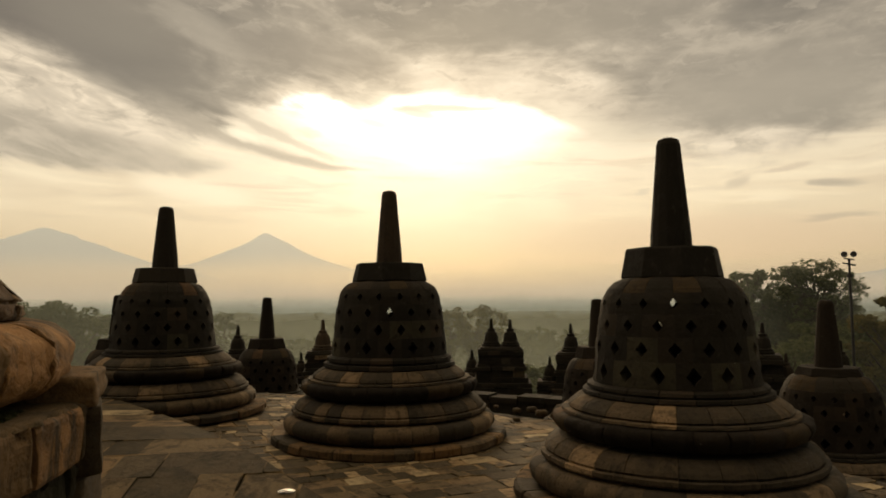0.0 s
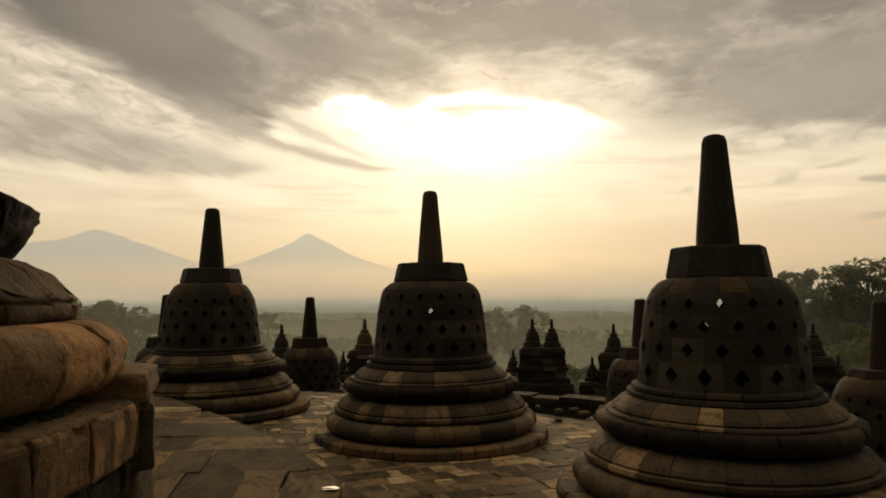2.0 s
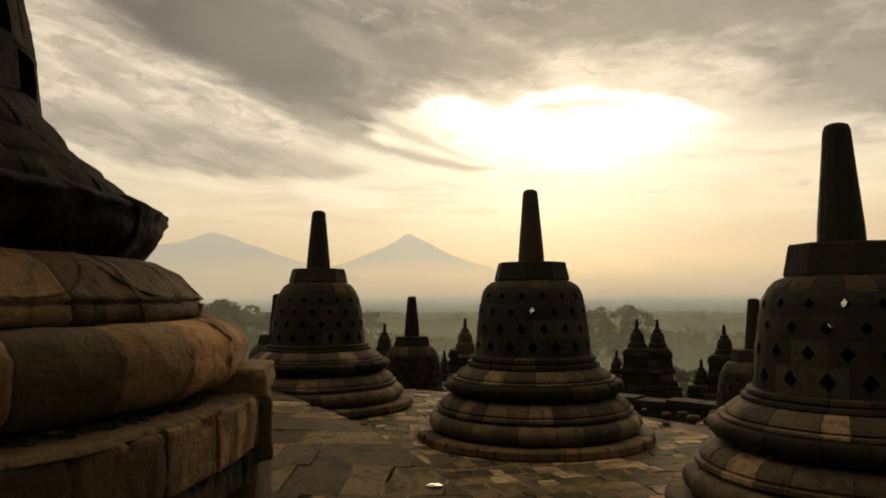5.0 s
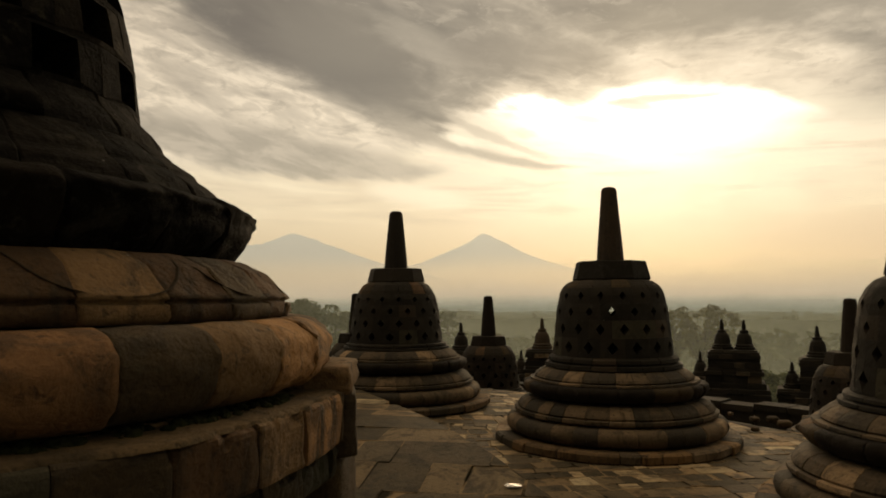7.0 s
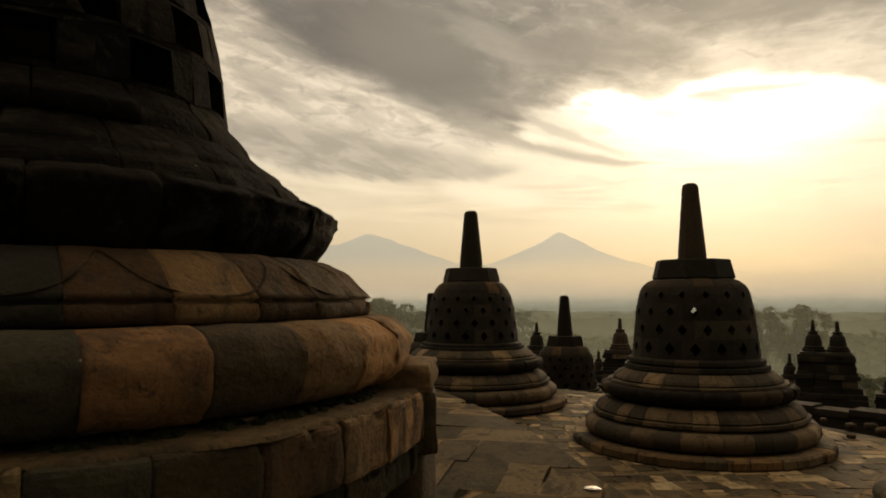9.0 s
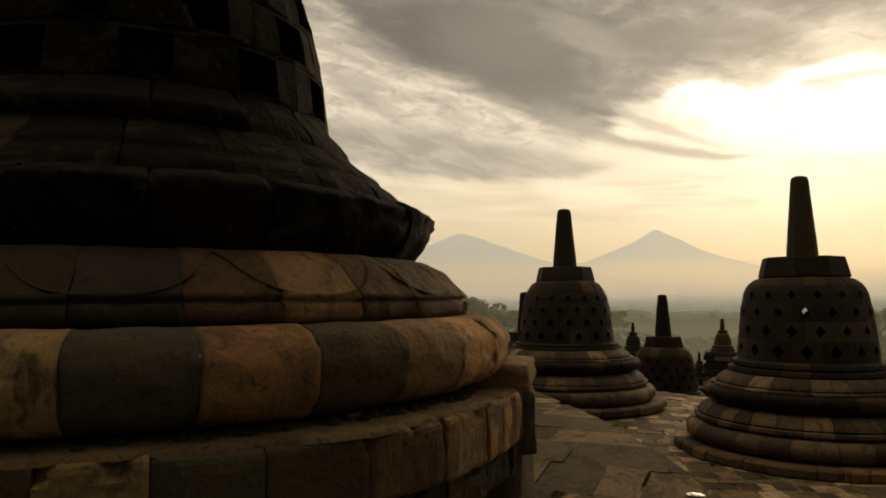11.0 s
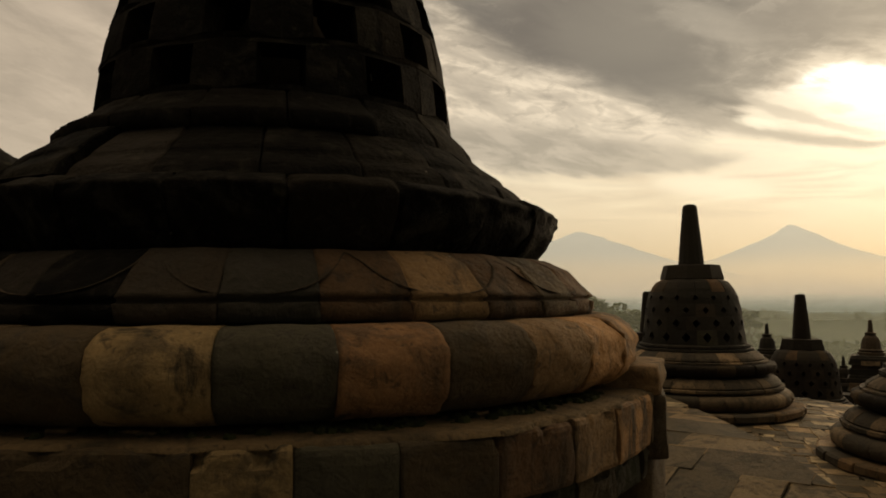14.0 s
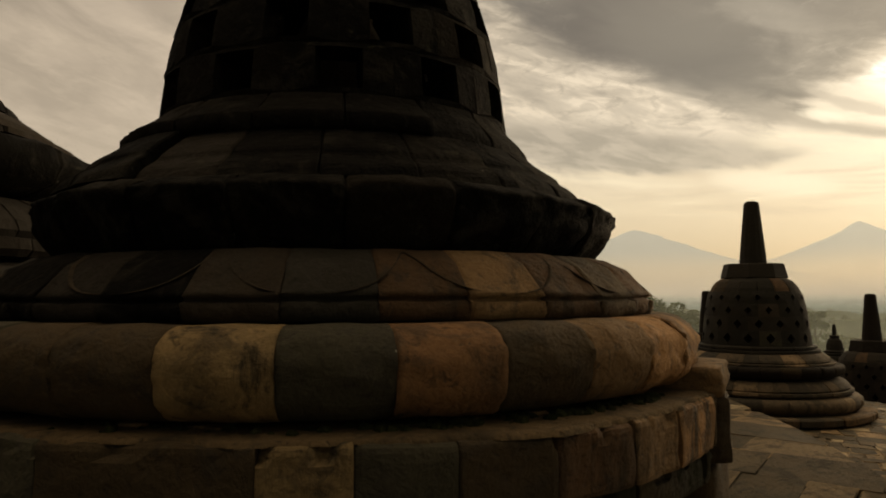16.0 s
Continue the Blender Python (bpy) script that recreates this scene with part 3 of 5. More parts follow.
def cut_block(a0, a1, radius, radius1, inner, z0, z1, seed, gap=0.002, wear=1.0):
    """One straight-faced block of the near stupa's plinth, with a flat top, chipped edges and worn corners."""
    p0 = Vector((radius * math.cos(a0), radius * math.sin(a0)))
    p1 = Vector((radius1 * math.cos(a1), radius1 * math.sin(a1)))
    side_ = (p1 - p0).normalized()
    h = z1 - z0
    section = [(0.004, z0), (0.0, z0 + 0.012), (0.0, z0 + 0.25 * h), (0.0, z0 + 0.5 * h), (0.0, z0 + 0.75 * h), (0.001, z1 - 0.018), (0.004, z1 - 0.006), (0.012, z1), (0.03, z1 + 0.002), (0.08, z1 + 0.004), (0.16, z1 + 0.006), (0.24, z1 + 0.007)]
    n = 15
    us = [0.0, 0.02] + [k / n for k in range(1, n)] + [0.98, 1.0]
    vs, fs = [], []
    for u in us:
        end = max(0.0, 1 - min(u, 1 - u) / 0.03)
        for k, (d, z) in enumerate(section):
            base = p0.lerp(p1, u) + side_ * gap * (1 - 2 * u)
            q = (base.x * 9 + seed * 5.1, base.y * 9, z * 11)
            rough = 0.007 * noise.noise(q) + 0.004 * noise.noise((q[0] * 3, q[1] * 3, q[2] * 3)) + 0.002 * noise.noise((q[0] * 8, q[1] * 8, q[2] * 8))
            chip = max(0.0, noise.noise((q[0] * 2.2, q[1] * 2.2, seed)) - 0.12) * 0.045 if 5 <= k <= 7 else 0.0
            pull = d + end * 0.007 * (0.5 + abs(noise.noise((z * 30, seed * 3, u)))) + chip * wear - rough * wear
            zz = z + (rough * 0.5 - chip * 0.5) * (1 if k > 4 else 0)
            vs.append((*(base * (1 + (-pull) / radius)), zz))
        vs += [(*(p0.lerp(p1, u) * inner / radius), z1 + 0.007), (*(p0.lerp(p1, u) * inner / radius), z0)]
    p = len(section) + 2
    for i in range(len(us) - 1):
        for k in range(p):
            q = (k + 1) % p
            fs.append((i * p + k, (i + 1) * p + k, (i + 1) * p + q, i * p + q))
    fs += [tuple(range(p))[::-1], tuple((len(us) - 1) * p + k for k in range(p))]
    return mesh_from("stone", vs, fs)


# corners of the upper course, in degrees round the stupa, with each stone's material, half its joint's width and the radius
PLINTH = [(-66, STONE_GREY, 0.002, 1.52), (-50, STONE_GREY, 0.001, 1.515), (-26, STONE_UMBER, 0.001, 1.515), (-6.5, STONE_TAN, 0.001, 1.515), (1.5, STONE_GREY, 0.001, 1.512), (10.1, STONE_UMBER, 0.001, 1.54), (18.9, STONE_RUST, 0.003, 1.565), (29.2, STONE_BROWN, 0.008, 1.545), (38.6, STONE_TAWNY, 0.009, 1.53), (51.5, STONE_UMBER, 0.004, 1.53), (62, STONE_BROWN, 0.003, 1.53)]


def cut_plinth(t, seed):
    """The two courses of straight blocks on which the near stupa stands."""
    plinth = link("plinth", lathe("plinth", [(1.0, -0.19), (1.42, -0.19), (1.42, 0.082), (1.0, 0.082)], 48), MORTAR, t)
    rng = random.Random(seed)
    stops = list(PLINTH)
    while stops[-1][0] < 360 - 66 - 14:
        stops.append((stops[-1][0] + rng.uniform(8, 13), rng.choice((STONE_UMBER, STONE_BROWN, STONE_GREY)), 0.002, 1.525))
    angles = [radians(q[0]) for q in stops] + [radians(360 + stops[0][0])]
    radii = [q[3] for q in stops] + [stops[0][3]]
    for k, (a, mat, gap, r) in enumerate(stops):
        link("stone", cut_block(angles[k], angles[k + 1], radii[k], radii[k + 1], 1.15, -0.072, 0.087 + rng.uniform(-0.003, 0.004), k + 0.5, gap), mat, plinth)
    # pale sandy strip, worn at its edge; its tone holds light on the ledge
    vs, fs, count = [], [], 480
    for i in range(count):
        b = radians(stops[0][0]) + 2 * math.pi * i / count
        k = max(q for q in range(len(stops)) if angles[q] <= b + 1e-6)
        half, turn_ = (angles[k + 1] - angles[k]) / 2, b - (angles[k + 1] + angles[k]) / 2
        edge = (radii[k] + (radii[k + 1] - radii[k]) * (b - angles[k]) / (2 * half)) * math.cos(half) / math.cos(turn_)
        edge -= 0.024 + 0.026 * (noise.noise((math.cos(b) * 9, math.sin(b) * 9, 2.0)) + 0.6 * noise.noise((math.cos(b) * 40, math.sin(b) * 40, 5.0)))
        for r, z in ((1.18, 0.1005), (1.30, 0.1000), (1.40, 0.0995), (edge - 0.02, 0.0985), (edge, 0.0955), (edge + 0.006, 0.085)):
            vs.append((r * math.cos(b), r * math.sin(b), z + 0.0016 * noise.noise((r * 30 * math.cos(b), r * 30 * math.sin(b), 1.0))))
    for i in range(count):
        for k in range(5):
            q = (i + 1) % count
            fs.append((i * 6 + k, i * 6 + k + 1, q * 6 + k + 1, q * 6 + k))
    link("mortar_bed", mesh_from("mortar_bed", vs, fs, True), LIT_LEDGE, plinth, None, "thin worn sandy mortar, paled for the light on the ledge")
    # moss in the crevice under the torus
    vs, fs = [], []
    for k in range(170):
        b, r = radians(rng.choice((rng.uniform(4, 46), rng.uniform(-30, 46)))), rng.uniform(1.33, 1.43)
        size = rng.uniform(0.008, 0.022)
        o = len(vs)
        for i, (q, z) in enumerate(((1.0, 0.0), (0.8, 0.5), (0.35, 0.8))):
            for c in range(6):
                f = size * q * rng.uniform(0.7, 1.3)
                vs.append((r * math.cos(b) + f * math.cos(c * 1.047), r * math.sin(b) + f * math.sin(c * 1.047), 0.095 + z * size * rng.uniform(0.8, 1.2)))
        fs += [(o + i * 6 + c, o + i * 6 + (c + 1) % 6, o + i * 6 + 6 + (c + 1) % 6, o + i * 6 + 6 + c) for i in range(2) for c in range(6)]
        fs.append(tuple(o + 12 + c for c in range(6)))
    tagged(link("moss", mesh_from("moss", vs, fs), MOSS, plinth, None, "dark green moss tufts"), kind="stuff")
    a = radians(-70)
    while a < radians(290):
        b = min(a + radians(rng.uniform(8, 14)), radians(290))
        r = 1.507 + rng.uniform(-0.012, 0.008)
        link("stone", cut_block(a, b, r, r, 1.15, -0.18, -0.078, a * 7, 0.004, 1.6), rng.choice((STONE_MOSS, STONE_MOSS, STONE_UMBER)), plinth)
        a = b


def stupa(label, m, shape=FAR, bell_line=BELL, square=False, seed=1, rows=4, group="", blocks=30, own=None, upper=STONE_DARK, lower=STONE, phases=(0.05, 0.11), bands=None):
    t = thing("stupa", label, "stupa", m, group)
    own, bands = own or {}, bands or {}
    far_ = shape is FAR
    worn = 1.5 if far_ else 1.9
    if far_:
        ring_of(t, "plinth", shape["plinth"], 1.2, bands.get("plinth", blocks), STONE_BROWN if lower is STONE else lower, phases[0], 0.006, 0.014, 0.012, seed, own={q: STONE for q in random.Random(seed + 9).sample(range(blocks), blocks // 2)} if lower is STONE else None, uneven=True)
    else:
        cut_plinth(t, seed)
    ring_of(t, "torus_moulding", shape["torus"], 1.1, bands.get("torus", blocks - 4), lower, phases[1], 0.002 if far_ else 0.0006, 0.006 / worn, 0.007 * worn, seed + 1, own=own.get("torus"), uneven=far_, fine=True, bevel=0.5 if far_ else 0.18)
    ring_of(t, "lotus_moulding", shape["lotus"], 1.0, bands.get("lotus", blocks - 3), lower if shape is FAR else STONE_DARK, 0.02 if far_ else -0.0134, 0.003 if far_ else 0.001, 0.006, 0.006 * worn, seed + 2, own=own.get("lotus"), uneven=far_, fine=not far_, bevel=0.5)
    # far lips: dark stone, with shade of the downward face put into the colour
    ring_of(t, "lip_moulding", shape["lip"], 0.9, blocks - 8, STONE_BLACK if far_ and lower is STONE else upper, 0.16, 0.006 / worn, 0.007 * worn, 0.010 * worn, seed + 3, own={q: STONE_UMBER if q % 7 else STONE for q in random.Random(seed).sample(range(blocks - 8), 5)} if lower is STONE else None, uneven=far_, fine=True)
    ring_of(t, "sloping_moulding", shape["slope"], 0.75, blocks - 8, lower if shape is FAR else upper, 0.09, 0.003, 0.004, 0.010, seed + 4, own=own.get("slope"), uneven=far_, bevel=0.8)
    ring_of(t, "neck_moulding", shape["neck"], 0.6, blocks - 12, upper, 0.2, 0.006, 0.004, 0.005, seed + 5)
    z = shape["neck"][-1][1] + 0.003
    top = bell_line[-2][0] - (0.05 if square else 0.13)
    foot = along(bell_line, z) - 0.16
    bell = link("bell", lathe("bell", [(foot, z - 0.02), (foot, z)], 40), MORTAR, t)
    n = 12 if square else 16
    patch = random.Random(seed + 40)
    for k in range(rows):
        z1 = z + (top - z) / (rows - k) * (1.10 - 0.04 * k if not square else 1.0)
        if k == rows - 1:
            z1 = top
        hole = (0.43, 0.80) if square else (0.44 - 0.045 * k, 0.70 - 0.06 * k)
        kinds = [lattice_stone(bell_line, z, z1, n, hole, square, seed + k + 0.3 * (q % 2)) for q in range(4)]
        for me in kinds[2:]:
            me.materials.append(STONE_GREY if k < 2 else upper)
        for i in range(n):
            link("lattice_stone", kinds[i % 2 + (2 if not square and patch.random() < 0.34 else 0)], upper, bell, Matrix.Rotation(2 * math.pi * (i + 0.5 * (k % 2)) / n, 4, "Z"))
        z = z1
    r1, r2 = bell_line[-2][1], bell_line[-1][1]
    z2, z3 = bell_line[-2][0], bell_line[-1][0]
    crown = [(along(bell_line, top) - 0.004, top - 0.006), (along(bell_line, top + 0.06), top + 0.06), (r1, z2), ((r1 + r2) / 2 + 0.015, (z2 + z3) / 2), (r2, z3), (r2 - 0.06, z3 + 0.028)]
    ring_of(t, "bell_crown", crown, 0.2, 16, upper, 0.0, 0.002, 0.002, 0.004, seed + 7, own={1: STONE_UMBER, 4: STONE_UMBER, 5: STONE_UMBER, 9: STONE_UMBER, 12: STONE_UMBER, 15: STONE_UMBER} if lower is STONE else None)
    # unseen core in place of a statue, added to keep the openings dark
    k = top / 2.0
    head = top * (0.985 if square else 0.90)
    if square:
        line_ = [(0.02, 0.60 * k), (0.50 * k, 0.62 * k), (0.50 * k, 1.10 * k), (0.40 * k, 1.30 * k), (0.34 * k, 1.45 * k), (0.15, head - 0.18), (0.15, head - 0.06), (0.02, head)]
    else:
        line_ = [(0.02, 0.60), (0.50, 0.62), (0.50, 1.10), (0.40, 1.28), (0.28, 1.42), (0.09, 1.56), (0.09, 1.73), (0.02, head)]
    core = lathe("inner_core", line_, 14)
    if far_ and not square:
        for v in core.vertices:  # upper part widened to block the side openings
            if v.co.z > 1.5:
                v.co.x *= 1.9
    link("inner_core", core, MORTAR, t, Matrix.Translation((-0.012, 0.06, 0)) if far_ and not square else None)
    # eight-sided harmika and the pinnacle above it
    up = Matrix.Translation((0, 0, bell_line[-1][0] - 2.20))
    oct8 = lathe("harmika", [(0.0, 2.215), (0.505, 2.215), (0.522, 2.235), (0.468, 2.455), (0.452, 2.472), (0.0, 2.476)], 8, rough=0.01)
    link("harmika", oct8, upper, t, up @ Matrix.Rotation(0.39, 4, "Z"))
    spire = lathe("pinnacle", [(0.0, 2.47), (0.212, 2.47), (0.203, 2.62), (0.167, 3.0), (0.134, 3.35), (0.122, 3.49), (0.105, 3.537), (0.06, 3.556), (0.0, 3.559)], 14, rough=0.012)
    link("pinnacle", spire, upper, t, up)
    return t


# ---------------------------------------------------------------- the terraces
HUB = Vector((-9.7, -0.15))     # middle of the round terraces
T3_R, T3_Z = 8.80, 1.45
T2_R, T1_R, T1_Z = 16.4, 24.0, -1.54


def at(az, dist, z, turn=0.0, s=(1, 1, 1)):
    v = bearing(az, 0, dist)
    return Matrix.LocRotScale((v.x, v.y, z), Euler((0, 0, radians(turn))), s)


def disc(name, r0, r1, z, mat, label, n=160):
    vs, fs = [], []
    rings = max(2, int((r1 - r0) / 1.5))
    for i in range(rings + 1):
        r = r0 + (r1 - r0) * i / rings
        for k in range(n):
            a = 2 * math.pi * k / n
            vs.append((HUB.x + r * math.cos(a), HUB.y + r * math.sin(a), z))
    for i in range(rings):
        for k in range(n):
            q = (k + 1) % n
            fs.append((i * n + k, (i + 1) * n + k, (i + 1) * n + q, i * n + q))
    ob = link(name, mesh_from(name, vs, fs), mat)
    return tagged(ob, label, "floor", kind="structure")


floor_2 = disc("floor_terrace_middle", T3_R - 0.3, T2_R - 0.1, -0.022, MORTAR, "dark gritty bed of the terrace paving")
floor_1 = disc("floor_terrace_lower", T2_R - 0.4, T1_R, T1_Z, PAVING, "dark stone floor of the lower terrace")
floor_3 = disc("floor_terrace_upper", 0.0, T3_R - 0.05, T3_Z, PAVING, "dark stone floor of the upper terrace")


def terrace_wall(name, radius, z0, z1, a0, a1, courses, length, label, seed, mat):
    """A curved retaining wall of dressed blocks in courses, facing outwards."""
    wall = thing(name, label, "wall", Matrix.Translation((HUB.x, HUB.y, 0)), kind="structure")
    link("wall_core", lathe("wall_core", [(radius - 0.35, z0), (radius - 0.03, z0), (radius - 0.03, z1 - 0.01), (radius - 0.35, z1 - 0.01)], 160), MORTAR, wall)
    n = int(2 * math.pi * radius / length)
    h = (z1 - z0) / courses
    rng = random.Random(seed)
    rest_v, rest_f = [], []
    for c in range(courses):
        zz = z0 + c * h
        kinds = [wedge("wall_stone", [(radius - 0.012, zz + 0.004), (radius, zz + 0.02), (radius, zz + h - 0.02), (radius - 0.012, zz + h - 0.004)], radius - 0.3, n, 0.01, seed + c + q, 0.012) for q in range(3)]
        k0, k1 = int(a0 / 360 * n), int(a1 / 360 * n)
        for k in range(k0, k0 + n):
            a = 2 * math.pi * (k + 0.5 * (c % 2)) / n
            d = rng.uniform(-0.012, 0.012)
            m = Matrix.Translation((d * math.cos(a), d * math.sin(a), 0)) @ Matrix.Rotation(a, 4, "Z")
            me = kinds[rng.randrange(3)]
            if k < k1:
                link("wall_stone", me, mat, wall, m)
            else:
                o = len(rest_v)
                rest_v += [m @ q.co for q in me.vertices]
                rest_f += [tuple(o + q for q in f.vertices) for f in me.polygons]
    tagged(link("wall_stones", mesh_from("wall_stones", rest_v, rest_f), mat, wall), kind="stuff")
    return wall


terrace_wall("wall_terrace_upper", T3_R, 0.0, T3_Z, -8, 60, 6, 0.5, "weathered stone retaining wall of the upper terrace", 5, STONE_UMBER)
terrace_wall("wall_terrace_middle", T2_R, T1_Z, -0.02, 20, 80, 6, 0.6, "dark stone retaining wall of the middle terrace", 9, STONE)

# ---------------------------------------------------------------- the stupas
MIDDLE = "stupas of the middle terrace"
LOWER = "stupas of the lower terrace"
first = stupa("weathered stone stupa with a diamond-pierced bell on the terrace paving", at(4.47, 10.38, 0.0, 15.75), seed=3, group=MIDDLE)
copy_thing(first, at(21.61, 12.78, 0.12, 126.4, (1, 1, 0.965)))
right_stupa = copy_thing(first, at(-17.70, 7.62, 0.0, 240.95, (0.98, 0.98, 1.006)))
for az_, d_, z_, turn_ in ((14.1, 19.3, T1_Z, 60), (-12.2, 16.6, T1_Z - 0.10, 15), (-28.3, 13.2, T1_Z, 100), (24.8, 19.5, T1_Z + 0.09, 200)):
    low = copy_thing(first, at(az_, d_, z_, turn_))
    tagged(low, "dark stone stupa with a pierced bell on the lower terrace", "stupa", LOWER)
    for c_ in low.children_recursive:  # their bells, harmikas and pinnacles take a darker stone
        if c_.name.startswith(("lattice_stone", "pinnacle", "harmika")):
            c_.material_slots[0].link = "OBJECT"
            c_.material_slots[0].material = STONE_BLACK
    if az_ == -28.3:  # this one has lost the upper half of its harmika
        for c_ in low.children:
            if c_.name.startswith("harmika"):
                c_.matrix_basis = Matrix.Translation((0, 0, 1.1075)) @ Matrix.Diagonal((1, 1, 0.5, 1)) @ c_.matrix_basis
            elif c_.name.startswith("pinnacle"):
                c_.matrix_basis = Matrix.Translation((0, 0, -0.13)) @ c_.matrix_basis


def reshape(t, name, rise=1.0, z0=0.0, lift=0.0, wide=1.0, turn=0.0):
    """Makes one part of a copied stupa taller about the height z0, lifts, widens or turns it."""
    m = Matrix.Translation((0, 0, z0 + lift)) @ Matrix.Diagonal((wide, wide, rise, 1)) @ Matrix.Translation((0, 0, -z0)) @ Matrix.Rotation(radians(turn), 4, "Z")
    for c in t.children:
        if c.name.split(".")[0] == name:
            c.matrix_basis = m @ c.matrix_basis


# no two were carved quite alike: a taller neck and lattice on one, a deeper harmika on the other
reshape(first, "neck_moulding", 1.48, 1.003)
reshape(first, "bell", 1.057, 0.175, turn=11.25)
reshape(first, "bell_crown", 0.547, 2.228)
# this unseen core is shaped so that one opening shows light through
for c_ in first.children:
    if c_.name.startswith("inner_core"):
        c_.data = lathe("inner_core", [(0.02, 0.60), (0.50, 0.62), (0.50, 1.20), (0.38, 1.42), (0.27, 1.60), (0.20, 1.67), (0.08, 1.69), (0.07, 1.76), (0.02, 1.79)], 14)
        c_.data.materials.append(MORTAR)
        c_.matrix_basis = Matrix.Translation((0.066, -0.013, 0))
# unseen block added behind the top openings to stop light showing through
link("crown_fill", lathe("crown_fill", [(0.02, 1.875), (0.46, 1.88), (0.48, 2.0), (0.44, 2.12), (0.02, 2.13)], 20), MORTAR, first)
reshape(first, "harmika", 1.04, 2.215, wide=1.065)
reshape(first, "pinnacle", wide=0.92)
reshape(right_stupa, "bell_crown", 0.70, 1.994)
reshape(right_stupa, "harmika", 1.22, 2.476, lift=-0.02)
reshape(right_stupa, "pinnacle", 1.045, 2.476, lift=-0.02)
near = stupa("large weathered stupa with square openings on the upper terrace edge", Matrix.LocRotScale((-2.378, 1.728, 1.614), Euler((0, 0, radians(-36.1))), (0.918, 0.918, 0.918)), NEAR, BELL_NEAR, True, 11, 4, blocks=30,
             upper=STONE_NEAR_BLACK, lower=STONE_BROWN, bands={"torus": 33, "lotus": 33}, phases=(-0.05, 0.0),
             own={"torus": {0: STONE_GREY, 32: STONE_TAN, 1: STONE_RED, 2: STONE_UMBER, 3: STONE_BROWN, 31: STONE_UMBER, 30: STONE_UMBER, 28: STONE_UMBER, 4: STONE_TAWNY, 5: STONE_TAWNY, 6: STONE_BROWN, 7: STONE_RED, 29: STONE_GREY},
                  # blocks 28 to 32: dark stone, some lip shadow put into the tone
                  "lotus": {28: STONE_NEAR_BLACK, 29: STONE_NEAR_BLACK, 30: STONE_BLACK, 31: STONE_NEAR_BLACK, 32: STONE_BLACK, 0: STONE_DARK, 1: STONE_RUST, 2: STONE_BROWN, 3: STONE_RUST, 4: STONE_UMBER, 5: STONE_RUST, 6: STONE_BROWN},
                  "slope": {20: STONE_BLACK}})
stupa("broad dark stone base of the central stupa on the upper terrace", at(92.6, 8.0, T3_Z, 40, (2.38, 2.38, 2.05)), square=True, seed=23, rows=5, blocks=40, upper=STONE_NEAR_BLACK, lower=STONE_BLACK)

# on one side the neck's blocks still have their full square edge
NECK_WHOLE = [(0.852, 0.937), (0.868, 0.95), (0.870, 0.992), (0.835, 1.012), (0.795, 1.04), (0.755, 1.068), (0.733, 1.09)]
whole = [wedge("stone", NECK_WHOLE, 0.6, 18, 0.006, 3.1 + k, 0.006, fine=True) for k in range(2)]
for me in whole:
    me.materials.append(STONE_NEAR_BLACK)
for c_ in [c for c in near.children if c.name.startswith("neck_moulding")][0].children:
    if -125 < math.degrees(c_.matrix_basis.to_euler().z) < 25:
        c_.data = whole[len(c_.name) % 2]
for c_ in [c for c in near.children if c.name.startswith("sloping_moulding")][0].children:
    a_ = c_.matrix_basis.to_euler().z
    if -125 < math.degrees(a_) < -35:
        c_.matrix_basis = Matrix.Translation((0.03 * math.cos(a_), 0.03 * math.sin(a_), 0.012)) @ c_.matrix_basis


def petal_ribs(parent):
    """Lotus petals on the near stupa's sloping moulding: thin raised ogee ribs, dark in place of groove shade."""
    line = [(z, r) for r, z in NEAR["lotus"][5:]]
    for k in range(15):
        for sgn in (-1, 1):
            vs, fs = [], []
            for i in range(11):
                u = i / 10
                a = sgn * 0.2 * (0.45 * u + 0.55 * u ** 3)
                z = 0.532 - 0.116 * (u * u * (3 - 2 * u)) ** 0.8
                r = along(line, z) + 0.003
                q = 0.0042 / r
                for da, dr in ((-q, -0.012), (-q * 0.6, 0.0), (q * 0.6, 0.0), (q, -0.012)):
                    vs.append(((r + dr) * math.cos(a + da), (r + dr) * math.sin(a + da), z))
            for i in range(10):
                for c in range(3):
                    fs.append((i * 4 + c, i * 4 + c + 1, i * 4 + c + 5, i * 4 + c + 4))
            link("petal_edge", mesh_from("petal_edge", vs, fs), MORTAR, parent, Matrix.Rotation(2 * math.pi * (k + 0.375) / 15, 4, "Z"))


petal_ribs([c for c in near.children if c.name.startswith("lotus_moulding")][0])

